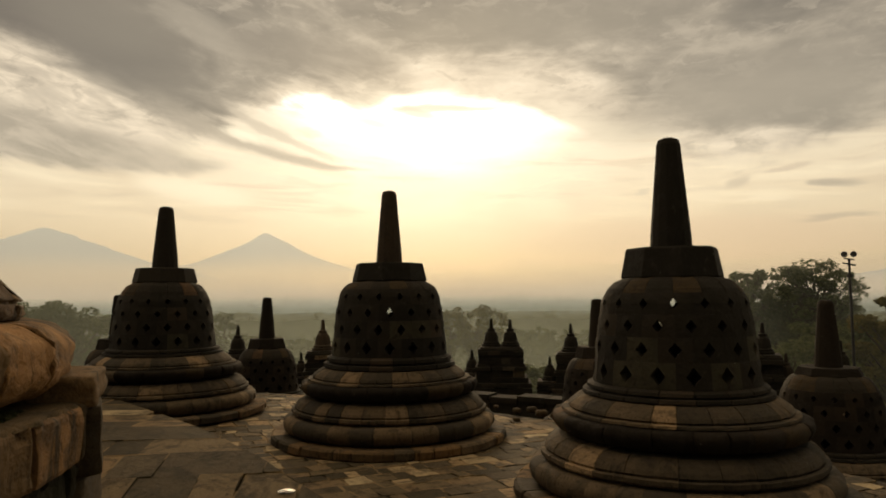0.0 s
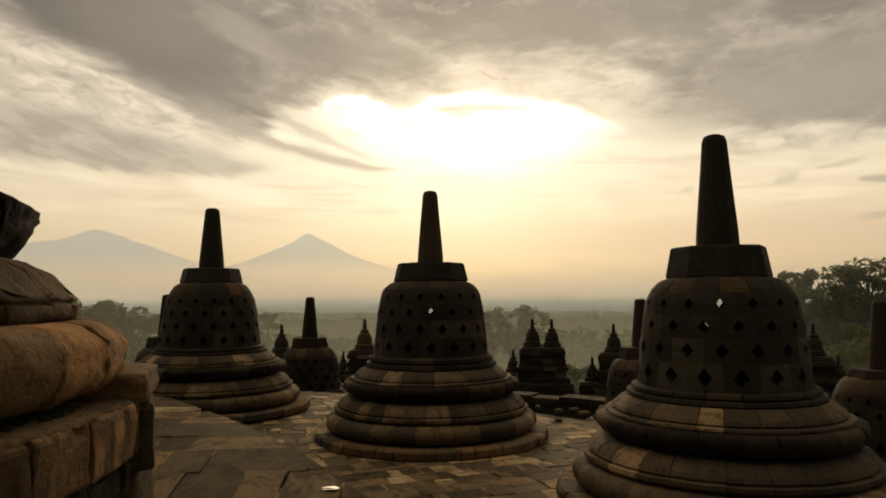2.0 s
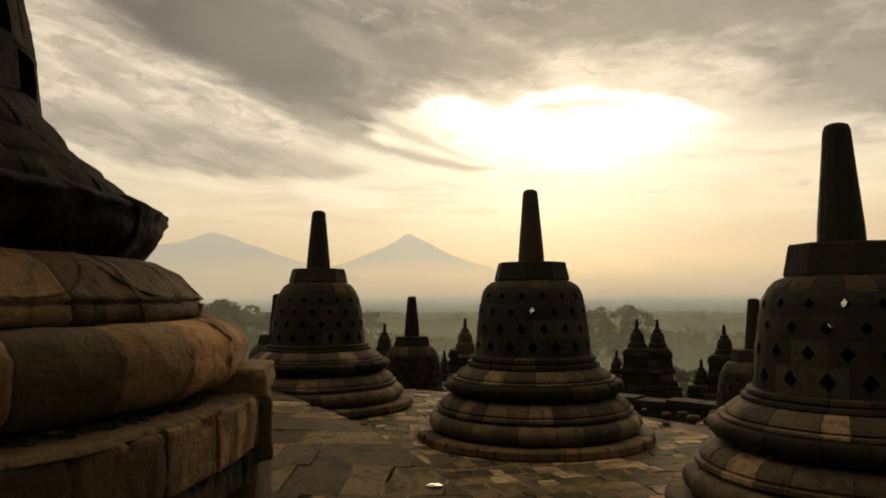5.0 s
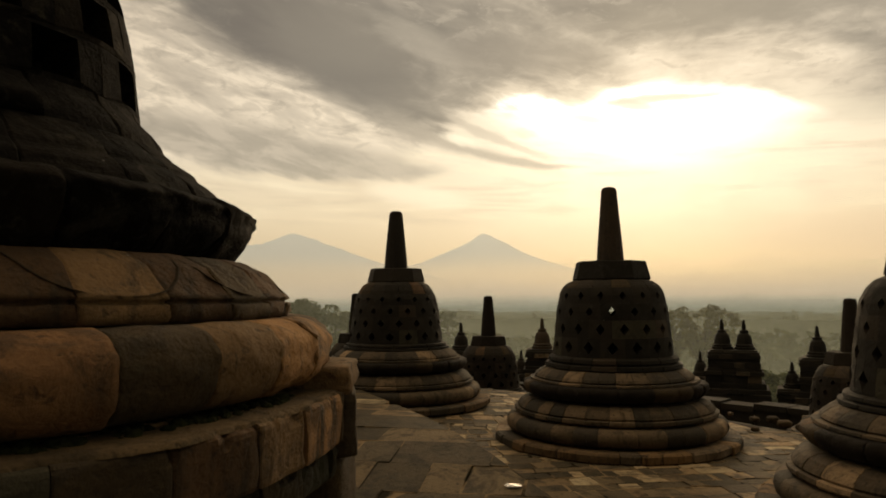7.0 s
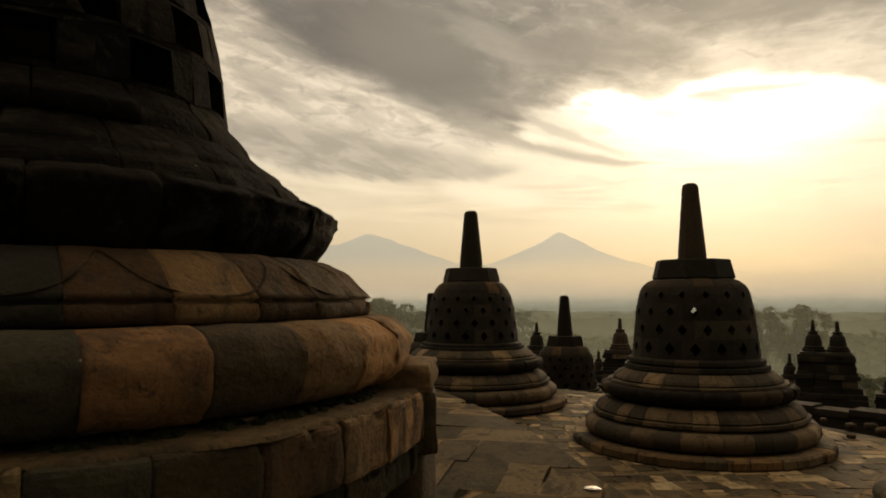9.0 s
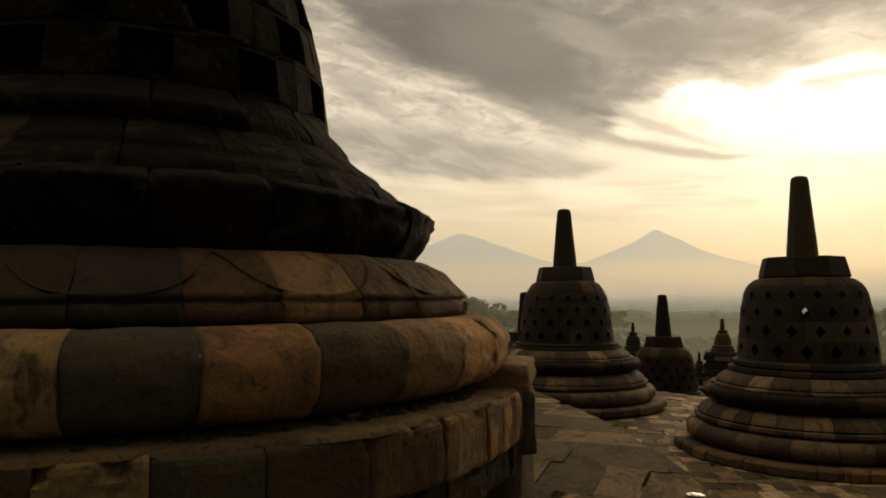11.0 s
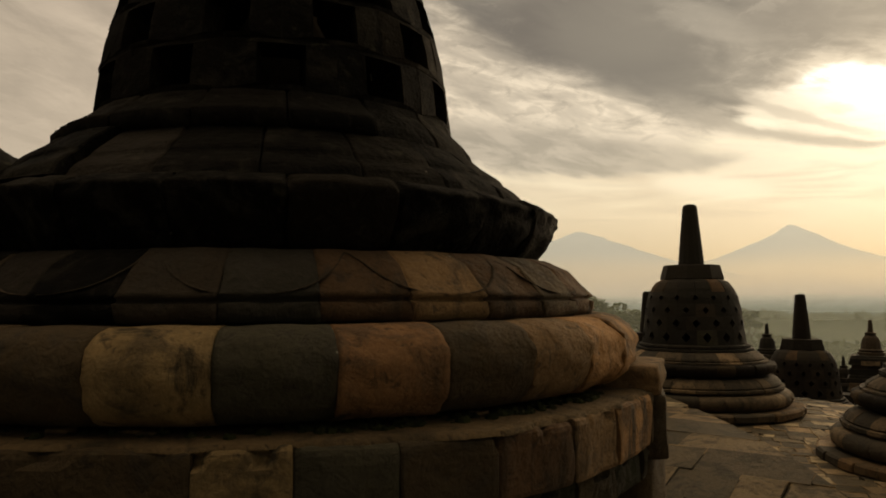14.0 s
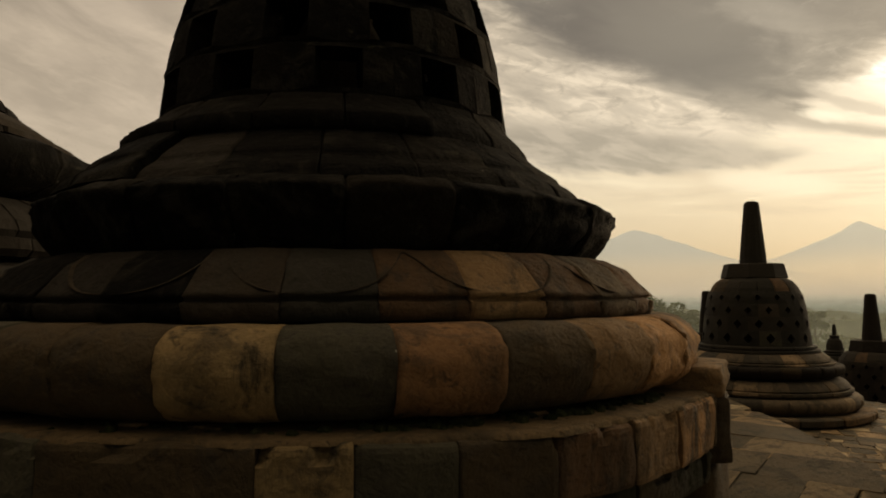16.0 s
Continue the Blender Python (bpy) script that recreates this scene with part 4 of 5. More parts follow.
# a worn stone that has slid out beside the near stupa's plinth
def loose_stone(m, size, seed, mat=STONE_UMBER, soft=1.0):
    bm = bmesh.new()
    bmesh.ops.create_cube(bm, size=1.0)
    bmesh.ops.subdivide_edges(bm, edges=bm.edges[:], cuts=7, use_grid_fill=True)
    for v in bm.verts:
        p = v.co * 2
        q = Vector((p.x * (1 - soft * abs(p.y) ** 7 * 0.08 - soft * abs(p.z) ** 7 * 0.06), p.y * (1 - soft * abs(p.x) ** 7 * 0.08 - soft * abs(p.z) ** 7 * 0.06), p.z * (1 - soft * abs(p.x) ** 6 * 0.09 - soft * abs(p.y) ** 6 * 0.09))) / 2
        n_ = noise.noise_vector((p.x * 1.3 + seed, p.y * 1.3, p.z * 1.3)) * 0.008 * min(1.0, size[0] * 4) + noise.noise_vector((p.x * 5 + seed, p.y * 5, p.z * 5)) * 0.005 * min(1.0, size[0] * 4)
        v.co = Vector((q.x * size[0], q.y * size[1], q.z * size[2])) + n_
    me = bpy.data.meshes.new("loose_stone")
    bm.to_mesh(me)
    bm.free()
    me.polygons.foreach_set("use_smooth", [True] * len(me.polygons))
    return link("loose_stone", me, mat, None, m)


for spot, size_, turn_, seed_ in (((-1.213, 2.256, 1.731), (0.285, 0.35, 0.09), 20, 2.0), ((-1.208, 2.256, 1.586), (0.285, 0.34, 0.205), 26, 5.0), ((-1.24, 2.27, 1.335), (0.29, 0.36, 0.29), 16, 9.0)):
    tagged(loose_stone(Matrix.LocRotScale(spot, Euler((0, 0, radians(turn_))), None), size_, seed_, STONE_BROWN if seed_ < 3 else STONE_UMBER, 0.45), "worn rounded brown stone stacked beside the stupa plinth", "stone", "stones beside the plinth")

CRUMBS = random.Random(6)
for k_ in range(14):
    a_ = radians(CRUMBS.choice((-55, -50, -47, -24, -20, -12)) + CRUMBS.uniform(-3, 3))
    r_, s_ = CRUMBS.uniform(1.205, 1.255), CRUMBS.uniform(0.014, 0.034)
    tagged(loose_stone(Matrix.LocRotScale((-2.378 + r_ * math.cos(a_), 1.728 + r_ * math.sin(a_), 1.700 + s_ * 0.2), Euler((0, 0, a_ + 1.57)), None), (s_ * 1.8, s_, s_ * 0.5), k_ * 2.3, STONE_BROWN), "small crumb of pale broken mortar on the plinth ledge", "crumb", "crumbs on the plinth")

RUBBLE = random.Random(12)
for k_ in range(10):
    p_ = bearing(RUBBLE.uniform(-9.5, -4.0), 0, RUBBLE.uniform(11.4, 12.9))
    s_ = RUBBLE.uniform(0.07, 0.17)
    tagged(loose_stone(Matrix.LocRotScale((p_.x, p_.y, s_ * 0.28), Euler((0, 0, RUBBLE.uniform(0, 3))), None), (s_ * 1.3, s_, s_ * 0.7), k_ * 3.7, STONE_UMBER, 2.6), "small broken brown stone lying loose on the paving", "stone", "loose stones on the paving")

# ---------------------------------------------------------------- paving
EDGE_A, EDGE_D = Vector((-3.099, 8.573)), Vector((-0.656, 0.755))


def beyond(p):
    """How far a place lies to the left of the edge of the raised paving."""
    return EDGE_D.x * (p.y - EDGE_A.y) - EDGE_D.y * (p.x - EDGE_A.x)


def raised(p):
    """Whether the raised paving covers this place."""
    u = EDGE_D.dot(p - EDGE_A)
    return 0.9 < beyond(p) < 7.3 and -5.0 < u < 8.4 and p.y > 4.4


def trimmed(poly, inside):
    """The part of a slab on the inner side of a straight edge; inside gives the distance from it."""
    res = []
    for k, p in enumerate(poly):
        q = poly[(k + 1) % len(poly)]
        dp, dq = inside(p), inside(q)
        if dp >= 0:
            res.append(p)
        if dp * dq < 0:
            f = dp / (dp - dq)
            res.append((p[0] + (q[0] - p[0]) * f, p[1] + (q[1] - p[1]) * f))
    xs, ys = [p[0] for p in res] or [0], [p[1] for p in res] or [0]
    return res if min(max(xs) - min(xs), max(ys) - min(ys)) > 0.06 else []


def paving(name, label, angle, origin, span, seed, keep, lift_at, deep, limit, rows=(0.23, 0.46), lengths=(0.20, 0.28, 0.36, 0.48, 0.70), ragged=0.022, cut=None):
    """Rows of worn slabs of many lengths, some with broken corners."""
    rng = random.Random(seed)
    pave = thing(name, label, "paving", Matrix.Identity(4), kind="structure")
    c, s = math.cos(angle), math.sin(angle)
    u0, u1, v0, v1 = span
    v, made, rest_v, rest_f, rest_m = v0, 0, [], [], []
    while v < v1:
        dv = rng.uniform(*rows)
        u = u0 + rng.uniform(0, 0.6)
        while u < u1:
            du = rng.choice(lengths) * rng.uniform(0.88, 1.12)
            mid = origin + Vector((c * (u + du / 2) - s * (v + dv / 2), s * (u + du / 2) + c * (v + dv / 2)))
            a = math.degrees(math.atan2(-mid.x, mid.y))
            if keep(mid, a):
                lift = rng.uniform(-0.005, 0.004)
                g = rng.uniform(-0.008, 0.002)
                quad = [(u + g, v + g), (u + du - g, v + g), (u + du - g, v + dv - g), (u + g, v + dv - g)]
                quad = [(x + rng.uniform(-ragged, ragged), y + rng.uniform(-ragged, ragged)) for x, y in quad]
                if cut:
                    quad = trimmed(quad, lambda q: cut(origin + Vector((c * q[0] - s * q[1], s * q[0] + c * q[1]))))
                    if len(quad) < 3:
                        u += du
                        continue
                elif rng.random() < 0.3:
                    k = rng.randrange(4)
                    x, y = quad[k]
                    (xa, ya), (xb, yb) = quad[k - 1], quad[(k + 1) % 4]
                    f = rng.uniform(0.06, 0.2)
                    quad[k:k + 1] = [(x + (xa - x) * f, y + (ya - y) * f), (x + (xb - x) * f, y + (yb - y) * f)]
                cx, cy = sum(q[0] for q in quad) / len(quad), sum(q[1] for q in quad) / len(quad)
                tilt = (rng.uniform(-0.016, 0.016), rng.uniform(-0.016, 0.016))
                vs = []
                for inset, z in ((0.0, -deep), (0.0, -0.003), (rng.choice((0.008, 0.014, 0.022)), 0.0)):
                    for x, y in quad:
                        d = math.hypot(x - cx, y - cy)
                        x2, y2 = x - (x - cx) / d * inset, y - (y - cy) / d * inset
                        here = origin + Vector((c * x2 - s * y2, s * x2 + c * y2))
                        zz = z + lift + lift_at(here) + (x - cx) * tilt[0] + (y - cy) * tilt[1]
                        vs.append((here.x, here.y, zz))
                n = len(quad)
                fs = [(r * n + k, r * n + (k + 1) % n, (r + 1) * n + (k + 1) % n, (r + 1) * n + k) for r in range(2) for k in range(n)]
                fs.append(tuple(2 * n + k for k in range(n)))
                if made < limit and -34 < a < 40 and 5.5 < mid.length < 15:
                    me = mesh_from("slab", vs, fs)
                    me.materials.append(PAVING)
                    me.materials.append(SAND)
                    me.polygons.foreach_set("material_index", [1] * (2 * n) + [0])
                    link("slab", me, PAVING, pave)
                    made += 1
                else:
                    o = len(rest_v)
                    rest_v += vs
                    rest_f += [tuple(o + k for k in f) for f in fs]
                    rest_m += [1] * (2 * n) + [0]
            u += du
        v += dv
    if limit:
        # the sandy bed in which the slabs lie
        bv, bf = [], []
        for i in range(int((u1 - u0) / 0.5)):
            for k in range(int((v1 - v0) / 0.5)):
                cell = [origin + Vector((c * x - s * y, s * x + c * y)) for x, y in ((u0 + i / 2, v0 + k / 2), (u0 + i / 2 + 0.5, v0 + k / 2), (u0 + i / 2 + 0.5, v0 + k / 2 + 0.5), (u0 + i / 2, v0 + k / 2 + 0.5))]
                if all(keep(q, 0.0) and (not cut or cut(q) > 0.02) for q in cell):
                    o = len(bv)
                    bv += [(q.x, q.y, lift_at(q) - 0.009) for q in cell]
                    bf.append((o, o + 1, o + 2, o + 3))
        tagged(link("joint_bed", mesh_from("joint_bed", bv, bf), SAND, pave), kind="stuff")
    if rest_v:
        me = mesh_from("slab_field", rest_v, rest_f)
        me.materials.append(PAVING)
        me.materials.append(SAND)
        me.polygons.foreach_set("material_index", rest_m)
        tagged(link("slab_field", me, PAVING, pave), kind="stuff")


def on_terrace(p, a):
    return T3_R - 0.2 < (p - HUB).length < T2_R - 0.25 


def ramp_up(p):
    t = min(1.0, max(0.0, (p.y - 4.0) / 4.3))
    return 0.02 + 0.50 * t * t * (3 - 2 * t)


def swell(p):
    """The floor has risen a little round the farther stupa."""
    return 0.12 * math.exp(-((p - Vector((-4.71, 11.88))).length / 2.4) ** 4)


paving("paving_lower", "uneven worn brown stone slabs with dark open joints", radians(24), Vector((0, 0)), (-38, 24, -26, 26), 77,
       lambda p, a: on_terrace(p, a) and not raised(p), swell, 0.22, 290, (0.17, 0.34), (0.17, 0.23, 0.30, 0.40), 0.032)
paving("paving_raised", "large worn stone slabs sloping up along a straight edge", radians(4.5), EDGE_A, (-10, 5, -5, 8), 78,
       lambda p, a: on_terrace(p, a) and p.y > 4.0 and -0.4 < beyond(p) < 8, ramp_up, 0.6, 150, (0.36, 0.72), (0.40, 0.62, 0.90, 1.25), 0.016, beyond)


def puddle(x, y, r, z, tip):
    vs = [(0, 0, 0.0)]
    for k in range(24):
        a = 2 * math.pi * k / 24
        q = r * (1 + 0.25 * noise.noise((math.cos(a) * 1.5, math.sin(a) * 1.5, 4.0)))
        vs.append((q * math.cos(a), q * 0.8 * math.sin(a), -0.004))
    fs = [(0, k + 1, (k + 1) % 24 + 1) for k in range(24)]
    m, n = material("rain_water")
    tc = n.add("TexCoord").outputs["Object"]
    finish(n, (0.05, 0.042, 0.03), n.math("MULTIPLY_ADD", n.noise(tc, 14.0, 3.0), 0.5, 0.02), n.noise(tc, 22.0, 3.0), 0.006, 0.5, 0.8)
    tagged(link("puddle", mesh_from("puddle", vs, fs), m, None, Matrix.LocRotScale((x, y, z), Euler((radians(tip), 0, 0)), None)), "small shiny rain puddle on a paving slab", "puddle")


paving("paving_of_lower_terrace", "worn dark stone slabs of the lower terrace", radians(33), Vector((0, 0)), (-42, 28, -34, 34), 79,
       lambda p, a: T2_R + 0.1 < (p - HUB).length < T1_R - 0.3, lambda p: T1_Z + 0.02, 0.06, 0)
paving("paving_of_upper_terrace", "worn brown stone slabs of the upper terrace", radians(24), Vector((0, 0)), (-24, 8, -10, 16), 80,
       lambda p, a: (p - HUB).length < T3_R - 0.35, lambda p: T3_Z + 0.02, 0.06, 0)


puddle(-1.41, 6.34, 0.075, 0.320, 1.6)

# ---------------------------------------------------------------- ground, valley, mountains, mist
def far_ground():
    vs, fs = [], []
    n = 96
    radii = [0, 20, 40, 70, 120, 200, 350, 600, 1000, 1700, 2800, 4600]
    for r in radii:
        for k in range(n):
            a = 2 * math.pi * k / n
            vs.append((r * math.cos(a), r * math.sin(a), -22 + (1.5 * noise.noise((r * 0.01, math.cos(a) * 3, math.sin(a) * 3)) if r > 60 else 0)))
    for i in range(len(radii) - 1):
        for k in range(n):
            q = (k + 1) % n
            fs.append((i * n + k, (i + 1) * n + k, (i + 1) * n + q, i * n + q))
    ob = link("ground", mesh_from("ground", vs, fs), plain("valley_floor", (0.05, 0.058, 0.028), 0.95, 0.1, 0.0, 0.5, 0.02))
    tagged(ob, "dark green wooded valley floor reaching the horizon", "ground", kind="structure")


far_ground()


def mountain(label, az, dist, height, spread, power, seed, half=24.0):
    """A far mountain: its slope rises from the valley to a ragged skyline, furrowed by gullies."""
    n, rows = 200, 14
    vs, fs = [], []
    for i in range(n + 1):
        a = (i / n * 2 - 1) * half
        r = abs(math.sin(radians(a))) * dist
        g = noise.noise((a * 0.35 + seed, seed, 0.0)) * 0.07 + noise.noise((a * 1.4, seed, 3.0)) * 0.025
        g += noise.noise((a * 5.0, seed, 8.0)) * 0.03
        top_ = (height + 22) * math.exp(-((math.hypot(r, 13) / spread) ** power)) * (1 + g * min(1, r / 120))
        for k in range(rows + 1):
            f = k / rows
            gully = 40 * noise.noise((a * 1.1 + seed, f * 1.5, 2.0)) * (1 - f)
            p = bearing(az + a, 0, dist - (1 - f) * 520 + gully)
            vs.append((p.x, p.y, -24 + f * top_))
    for i in range(n):
        for k in range(rows):
            o = i * (rows + 1) + k
            fs.append((o, o + rows + 1, o + rows + 2, o + 1))
    # haze is painted in: the slope glows pale and fades out towards its foot
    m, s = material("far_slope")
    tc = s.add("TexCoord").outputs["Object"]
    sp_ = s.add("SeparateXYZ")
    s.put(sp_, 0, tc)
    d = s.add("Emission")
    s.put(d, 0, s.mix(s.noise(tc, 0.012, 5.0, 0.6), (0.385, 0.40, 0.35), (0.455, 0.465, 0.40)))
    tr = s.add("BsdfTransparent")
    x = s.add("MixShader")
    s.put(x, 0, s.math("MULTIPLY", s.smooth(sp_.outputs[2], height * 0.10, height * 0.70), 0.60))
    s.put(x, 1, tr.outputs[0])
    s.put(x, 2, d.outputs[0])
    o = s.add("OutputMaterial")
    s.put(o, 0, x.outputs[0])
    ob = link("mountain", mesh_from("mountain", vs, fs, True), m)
    tagged(ob, label, "mountain", kind="structure")


mountain("distant pale volcano cone with haze painted in as glow", 14.29, 2981, 284, 500, 0.95, 2.0, 20)
mountain("distant broad mountain with haze painted in as glow", 29.9, 2981, 276, 620, 1.2, 9.0, 26)
mountain("low distant hill with haze painted in as glow", -36.5, 2700, 120, 520, 1.3, 5.0, 16)

# only the farthest bank glows, with its haze light painted in
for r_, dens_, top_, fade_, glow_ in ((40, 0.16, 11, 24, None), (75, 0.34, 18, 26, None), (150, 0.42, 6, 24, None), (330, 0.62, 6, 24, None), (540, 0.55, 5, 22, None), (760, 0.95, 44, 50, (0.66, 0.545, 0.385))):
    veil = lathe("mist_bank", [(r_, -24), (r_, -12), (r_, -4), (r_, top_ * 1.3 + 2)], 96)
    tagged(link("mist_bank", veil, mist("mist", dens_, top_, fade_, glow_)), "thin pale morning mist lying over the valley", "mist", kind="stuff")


# ---------------------------------------------------------------- balustrade of the galleries below
def box_course(w0, w1, z0, z1, d0=None, d1=None):
    """A tapered course, w0 and w1 wide at its foot and head."""
    d0, d1 = d0 or w0, d1 or w1
    e = 0.02
    lv = [(w0, d0, z0), (w1, d1, z1 - e), (w1 - 2 * e, d1 - 2 * e, z1)]
    vs = [(sx_ * a / 2, sy_ * b / 2, z) for a, b, z in lv for sx_, sy_ in ((-1, -1), (1, -1), (1, 1), (-1, 1))]
    fs = [(r * 4 + k, r * 4 + (k + 1) % 4, (r + 1) * 4 + (k + 1) % 4, (r + 1) * 4 + k) for r in range(2) for k in range(4)]
    fs += [(3, 2, 1, 0), (8, 9, 10, 11)]
    return mesh_from("course", vs, fs)


FINIAL = [(0.0, 0.0), (0.36, 0.0), (0.36, 0.07), (0.31, 0.09), (0.33, 0.14), (0.27, 0.18), (0.25, 0.36), (0.21, 0.48), (0.13, 0.56),
          (0.15, 0.57), (0.15, 0.63), (0.075, 0.65), (0.065, 0.82), (0.045, 0.98), (0.0, 1.0)]
finial_mesh = lathe("finial", FINIAL, 12, rough=0.02)


def niche(az_, dist, top, finials, width, label):
    """A piece of gallery balustrade: stepped body with a niche-like recess, a cornice and small bell-shaped finials."""
    t = thing("balustrade_niche", label, "balustrade", at(az_, dist, top - 1.05, az_), "niches of the gallery balustrade")
    z = 0.0
    rng = random.Random(int(az_ * 10) + 500)
    link("core", box_course(width * 1.2, width * 0.9, -3.2, -0.05, 0.9, 0.9), MORTAR, t)
    for k, (f, h) in enumerate(((1.02, 0.06), (1.12, 0.09), (1.16, 0.15), (1.10, 0.12), (1.14, 0.20), (1.22, 0.10), (1.28, 0.14), (1.20, 0.25), (1.32, 0.20), (1.50, 0.16), (1.55, 0.4), (1.6, 1.4))):
        count = max(2, int(width * f / 0.42))
        full = width * f
        cuts = [-full / 2] + sorted((c_ / count - 0.5 + rng.uniform(-0.25, 0.25) / count) * full for c_ in range(1, count)) + [full / 2]
        for x0, x1 in zip(cuts, cuts[1:]):
            d_ = 1.1 * f * rng.uniform(0.95, 1.04)
            dx_ = rng.uniform(-0.035, 0.035) * (1 if x0 < -full / 2 + 0.01 or x1 > full / 2 - 0.01 else 0)
            link("course", box_course(x1 - x0 - 0.006, (x1 - x0) * 0.985 - 0.006, z - h, z - rng.uniform(0.0, 0.012), d_, d_ * 0.98), STONE if rng.random() < 0.12 else STONE_DARK, t, Matrix.Translation(((x0 + x1) / 2 + dx_, 0, 0)))
        z -= h
    for x, s in finials:
        link("finial", finial_mesh, STONE_DARK, t, Matrix.LocRotScale((x, 0, 0), None, (s, s, 1.05 * s)))
    return t


NICHE = "dark stone balustrade block with small bell-shaped finials"
for az_, d_, top_, fin_, wid_ in (
        (16.3, 27, 1.02, [(0.0, 1.0)], 1.0), (9.75, 27, 1.08, [(0.0, 1.1)], 1.1), (11.45, 28, 0.05, [(0.0, 0.85)], 0.8),
        (-2.25, 28, 0.08, [(0.0, 0.85)], 0.8), (-4.6, 27, 1.15, [(-0.36, 1.0), (0.36, 0.98)], 1.5), (-8.5, 27, -0.12, [(0.0, 0.85)], 0.9),
        (-10.2, 27, 0.95, [(0.0, 1.0)], 1.0), (-24.3, 26, 1.05, [(0.0, 1.0)], 1.0), (-25.8, 26, 0.2, [(0.0, 0.85)], 0.9), (-29.3, 26, 0.55, [(0.0, 0.95)], 1.1),
        (24.0, 29, 0.3, [(0.0, 0.9)], 1.0)):
    niche(az_, d_, top_, fin_, wid_, NICHE)


def parapet():
    wall = thing("parapet_wall", "low dark stone parapet round the lower terrace", "wall", Matrix.Translation((HUB.x, HUB.y, 0)), kind="structure")
    link("wall_core", lathe("wall_core", [(T1_R - 0.1, T1_Z - 4), (T1_R + 0.45, T1_Z - 4), (T1_R + 0.45, -1.02), (T1_R - 0.1, -1.02), (T1_R - 0.1, T1_Z - 0.1)], 160), MORTAR, wall)
    rng = random.Random(4)
    n = 170
    kinds = [wedge("wall_stone", [(T1_R - 0.14, T1_Z), (T1_R - 0.14, -1.02), (T1_R - 0.1, -0.98)], T1_R - 0.02, n, 0.02, 3 + q, 0.02) for q in range(2)]
    tops = [wedge("cap_stone", [(T1_R + 0.5, -1.015), (T1_R + 0.5, -0.90), (T1_R + 0.46, -0.86)], T1_R - 0.2, n, 0.02, 5 + q, 0.02) for q in range(2)]
    for k in range(20, 75):
        a = 2 * math.pi * k / n
        m = Matrix.Rotation(a, 4, "Z")
        link("wall_stone", kinds[rng.randrange(2)], STONE_DARK, wall, m)
        if rng.random() < 0.7:
            link("cap_stone", tops[rng.randrange(2)], STONE_DARK, wall, Matrix.Translation((0, 0, rng.uniform(-0.16, 0.03))) @ m)


parapet()


# ---------------------------------------------------------------- trees, mast, woods
def leaf_quads(rng, vs, fs, centre, radius, count, size, flat=0.7):
    for _ in range(count):
        d = Vector((rng.gauss(0, 1), rng.gauss(0, 1), rng.gauss(0, 1)))
        d = d.normalized() * radius * rng.uniform(0.35, 1.0) ** 0.6
        p = centre + Vector((d.x, d.y, d.z * flat))
        u = Vector((rng.gauss(0, 1), rng.gauss(0, 1), rng.gauss(0, 0.6))).normalized()
        t = u.orthogonal().normalized()
        s = size * rng.uniform(0.6, 1.3)
        o = len(vs)
        vs += [p - u * s, p + t * s * 0.45, p + u * s, p - t * s * 0.45]
        fs.append((o, o + 1, o + 2, o + 3))


def tube(path, radii, sides=7):
    vs, fs = [], []
    for i, (p, r) in enumerate(zip(path, radii)):
        d = (path[min(i + 1, len(path) - 1)] - path[max(i - 1, 0)]).normalized()
        x = d.orthogonal().normalized()
        y = d.cross(x)
        for k in range(sides):
            a = 2 * math.pi * k / sides
            vs.append(p + x * r * math.cos(a) + y * r * math.sin(a))
    for i in range(len(path) - 1):
        for k in range(sides):
            q = (k + 1) % sides
            fs.append((i * sides + k, i * sides + q, (i + 1) * sides + q, (i + 1) * sides + k))
    return vs, fs


def tree(az_, dist, top, width, label, seed, leaf=LEAF, size=0.3, density=1.0, crown=0.45, clumps=26):
    rng = random.Random(seed)
    root = -22.0
    base = bearing(az_, 0, dist)
    t = thing("tree", label, "tree", Matrix.Translation((base.x, base.y, root)))
    h = top - root
    vs, fs = tube([Vector((0.3 * math.sin(k), 0.3 * math.cos(k * 1.7), h * 0.8 * k / 6)) for k in range(7)], [0.5 * (1 - 0.13 * k) for k in range(7)], 9)
    lv, lf = [], []
    for c in range(clumps):
        a, q = rng.uniform(0, 6.283), rng.uniform(0.1, 1.0) ** 0.5
        zz = h * (1 - crown * rng.uniform(0.06, 1.0))
        taper = math.sin(math.pi * min(1.0, max(0.12, (h - zz) / (h * crown) * 0.75 + 0.2)))
        p = Vector((math.cos(a) * q * width / 2 * taper, math.sin(a) * q * width / 2 * taper, zz))
        fork = Vector((0, 0, max(h * (1 - crown) * 0.9, zz - width * 0.4)))
        mid = fork.lerp(p, 0.5) + Vector((0, 0, -0.06 * width))
        bv, bf = tube([fork, mid, p], [0.14, 0.08, 0.025], 5)
        o = len(vs)
        vs += bv
        fs += [tuple(o + k for k in f) for f in bf]
        r = width * rng.uniform(0.05, 0.14)
        leaf_quads(rng, lv, lf, p, r, int(110 * density * rng.uniform(0.6, 1.3)), size)
    link("trunk", mesh_from("trunk", vs, fs), BARK, t)
    link("crown", mesh_from("crown", lv, lf), leaf, t)
    return t


TREE = "tall leafy tree with an open uneven crown beyond the terraces"
tree(-27.9, 78, 5.6, 8.4, TREE, 1, size=0.21, density=0.8, clumps=230, crown=0.42)
tree(-23.8, 80, 4.75, 6.0, TREE, 2, size=0.21, density=0.8, clumps=140, crown=0.35)
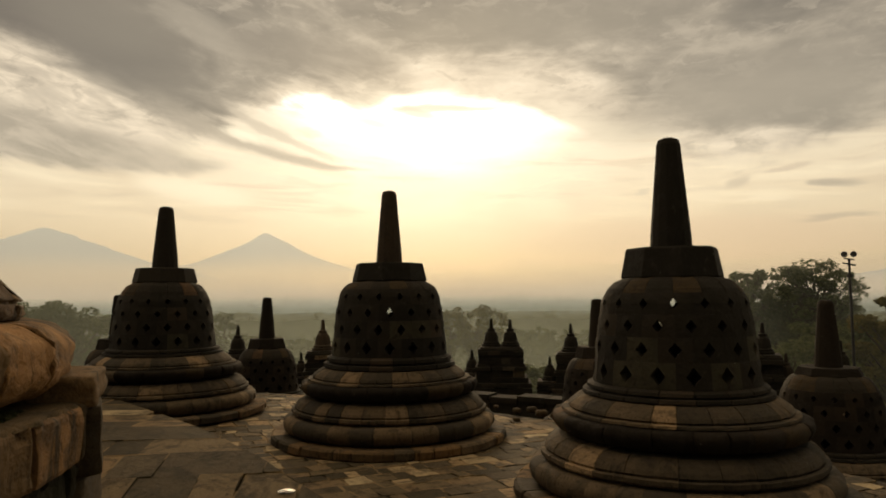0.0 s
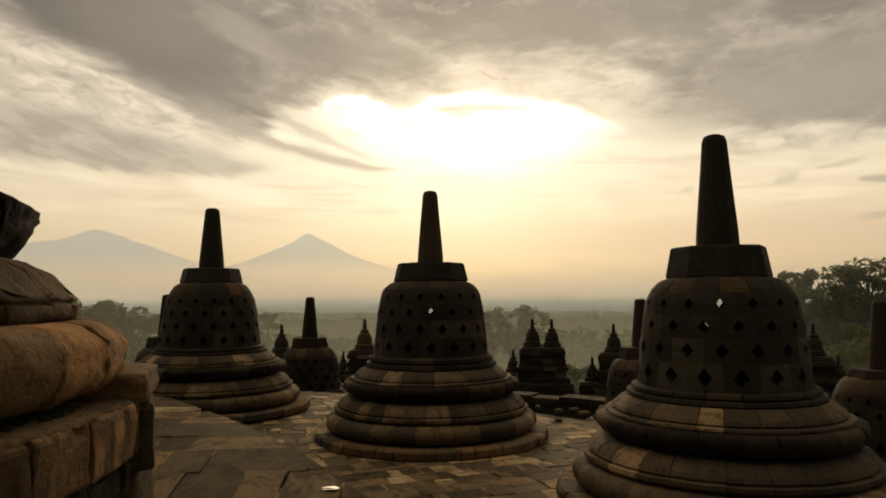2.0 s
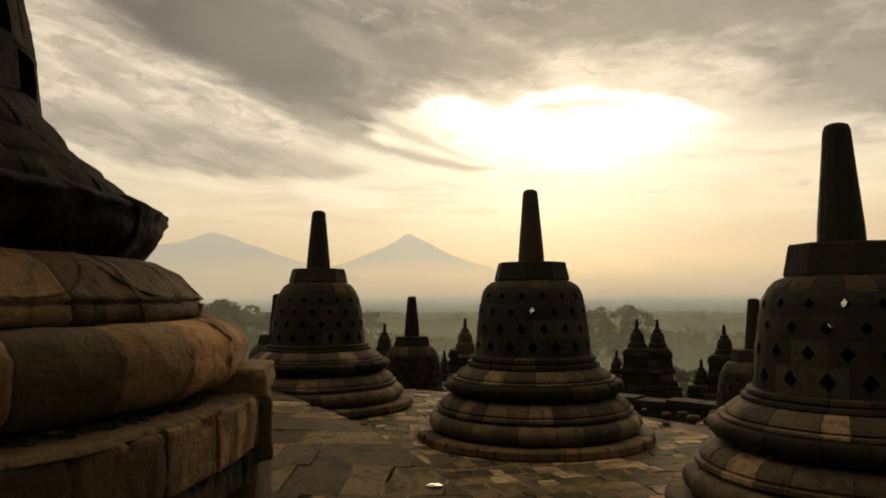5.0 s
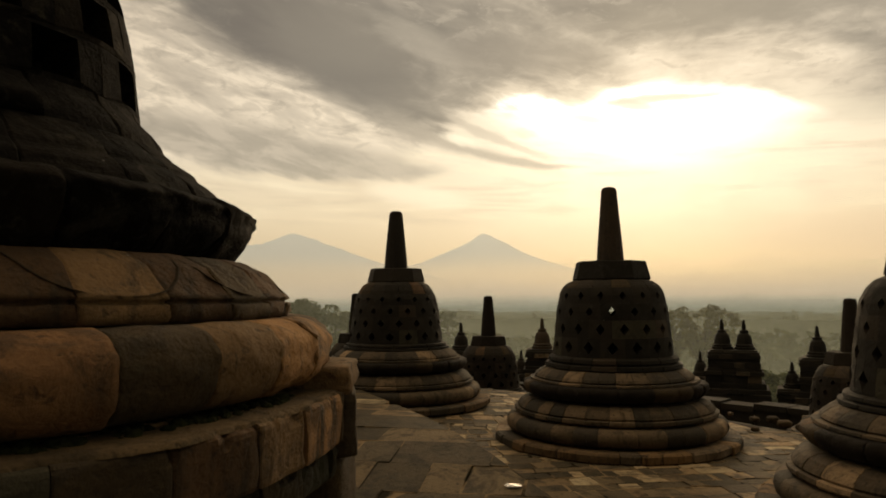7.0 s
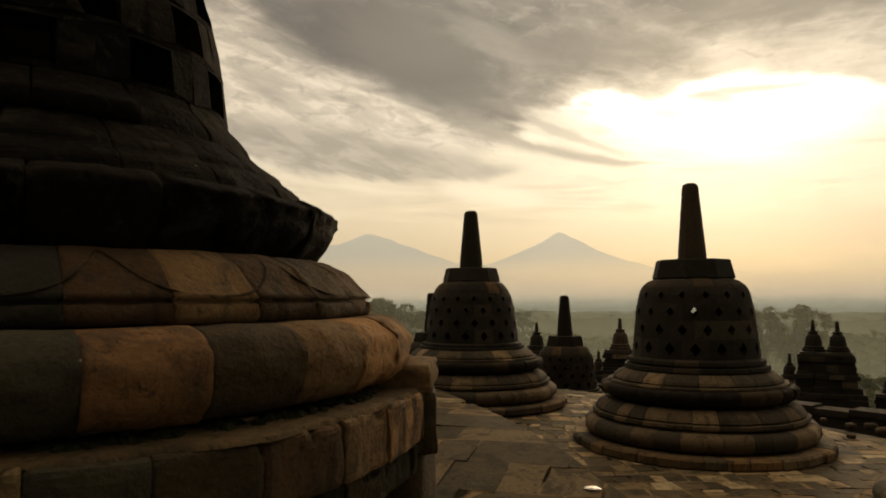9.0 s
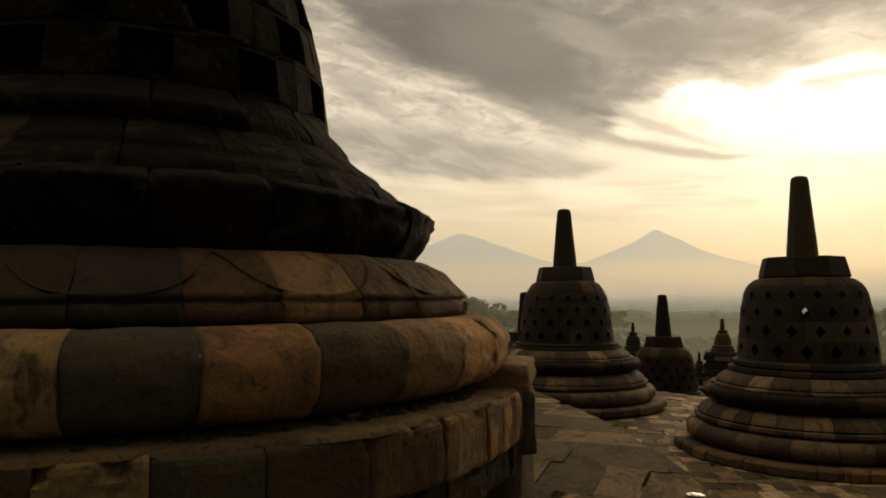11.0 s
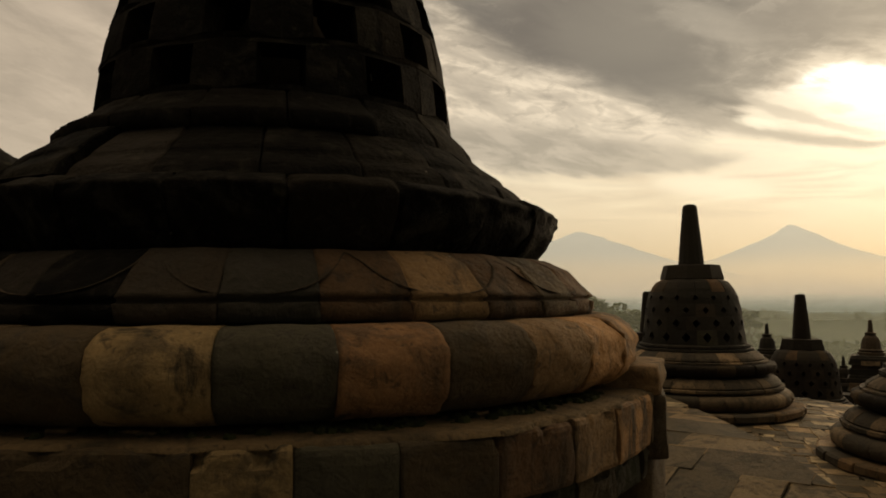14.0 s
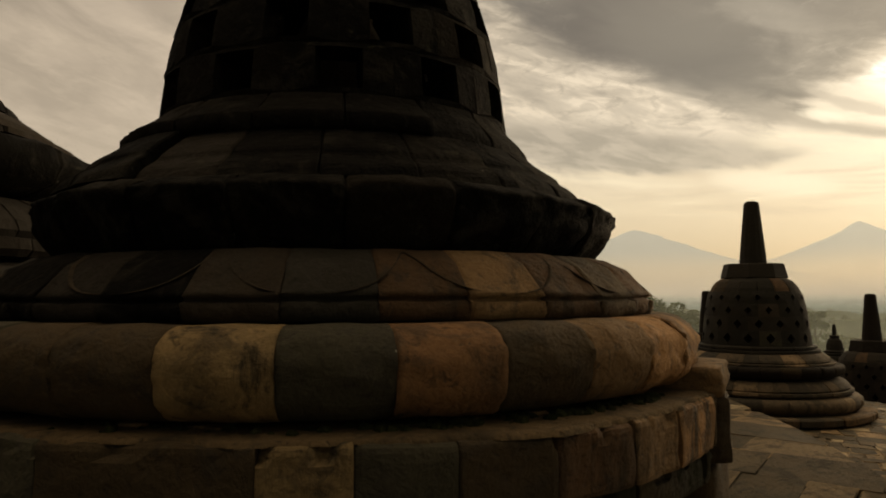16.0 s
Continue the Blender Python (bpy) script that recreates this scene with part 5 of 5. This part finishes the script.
tree(-25.9, 84, 1.3, 9.3, TREE, 3, size=0.21, density=0.8, clumps=150, crown=0.38)
tree(-33.2, 50, 2.0, 6.0, TREE, 4, LEAF_DRY, 0.2, 1.4, clumps=70, crown=0.3)
tree(-30.0, 66, -0.2, 10.0, TREE, 5, size=0.24, density=1.4, clumps=80, crown=0.3)
tree(-25.0, 50, -0.8, 10.0, TREE, 12, size=0.24, density=1.4, clumps=80, crown=0.3)
tree(29.9, 92, 1.9, 9.0, TREE, 6, size=0.2, density=1.3, clumps=90, crown=0.34)
tree(27.6, 96, 1.3, 9.5, TREE, 7, size=0.24, density=1.0, clumps=60, crown=0.34)
tree(-2.6, 118, 0.7, 11.0, "pale dry tree with thin foliage beyond the terraces", 8, LEAF_DRY, 0.26, 0.9, clumps=60, crown=0.38)
tree(-0.6, 124, -0.3, 7.0, "pale dry tree with thin foliage beyond the terraces", 9, LEAF_DRY, 0.26, 0.9, clumps=36, crown=0.36)
LOW_TREE = "low dense dark green tree on the slope below the galleries"
tree(-7.6, 58, -3.7, 9.0, LOW_TREE, 13, size=0.24, density=1.5, clumps=110, crown=0.5)
tree(-12.4, 62, -3.4, 9.0, LOW_TREE, 14, size=0.24, density=1.5, clumps=110, crown=0.5)
tree(-1.8, 60, -4.2, 8.0, LOW_TREE, 15, size=0.24, density=1.5, clumps=100, crown=0.5)
tree(17.3, 190, -1.6, 9.0, "dense round-topped tree standing in the mist", 10, size=0.7, clumps=30, crown=0.5)


def lamp_mast(az_, dist, top):
    base = bearing(az_, 0, dist)
    t = thing("lamp_mast", "tall dark steel mast with two round floodlights", "lamp mast", Matrix.LocRotScale((base.x, base.y, -22), Euler((0, 0, radians(az_))), None))
    h = top + 22

    def bit(name, path, r, mat=STEEL, parent=t):
        vs, fs = tube([Vector(p) for p in path], r, 10)
        n = len(vs)
        fs += [tuple(range(10))[::-1], tuple(range(n - 10, n))]
        return link(name, mesh_from(name, vs, fs), mat, parent)

    bit("pole", [(0, 0, 0), (0, 0, h * 0.5), (0, 0, h - 0.25)], [0.10, 0.08, 0.055])
    bit("crossbar", [(-0.27, 0, h - 0.42), (0.27, 0, h - 0.55)], [0.04, 0.04])
    bit("bracket", [(-0.22, 0, h - 0.2), (0.22, 0, h - 0.28)], [0.035, 0.035])
    bit("collar", [(0, 0, h - 1.1), (0, 0, h - 0.95)], [0.14, 0.14])
    for x in (-0.19, 0.19):
        head = bit("floodlight", [(x, -0.16, h - 0.02), (x, 0.0, h), (x, 0.16, h + 0.02)], [0.145, 0.135, 0.08])
        bit("lens", [(x, -0.18, h - 0.022), (x, -0.165, h - 0.02)], [0.12, 0.13], LENS, head)


lamp_mast(-30.15, 38.5, 3.87)


def woods():
    """The misty woods that fill the valley."""
    rng = random.Random(8)
    vs, fs = [], []
    for k in range(7000):
        d = 85 * (1250 / 85) ** (rng.random() ** 0.8)
        a = rng.uniform(-40, 62)
        c = bearing(a, 0, d)
        h = rng.uniform(4, 11) * (1.35 if rng.random() < 0.12 else 1.0)
        wdt = rng.uniform(3, 7) * (1 + d / 900)
        leaf_quads(rng, vs, fs, Vector((c.x, c.y, -22 + h * 0.55)), wdt * 0.6, 12, 1.0 + d / 260, h / wdt * 0.6)
    tagged(link("woods", mesh_from("woods", vs, fs), LEAF), "dark misty woods filling the valley", "woods", kind="stuff")


woods()
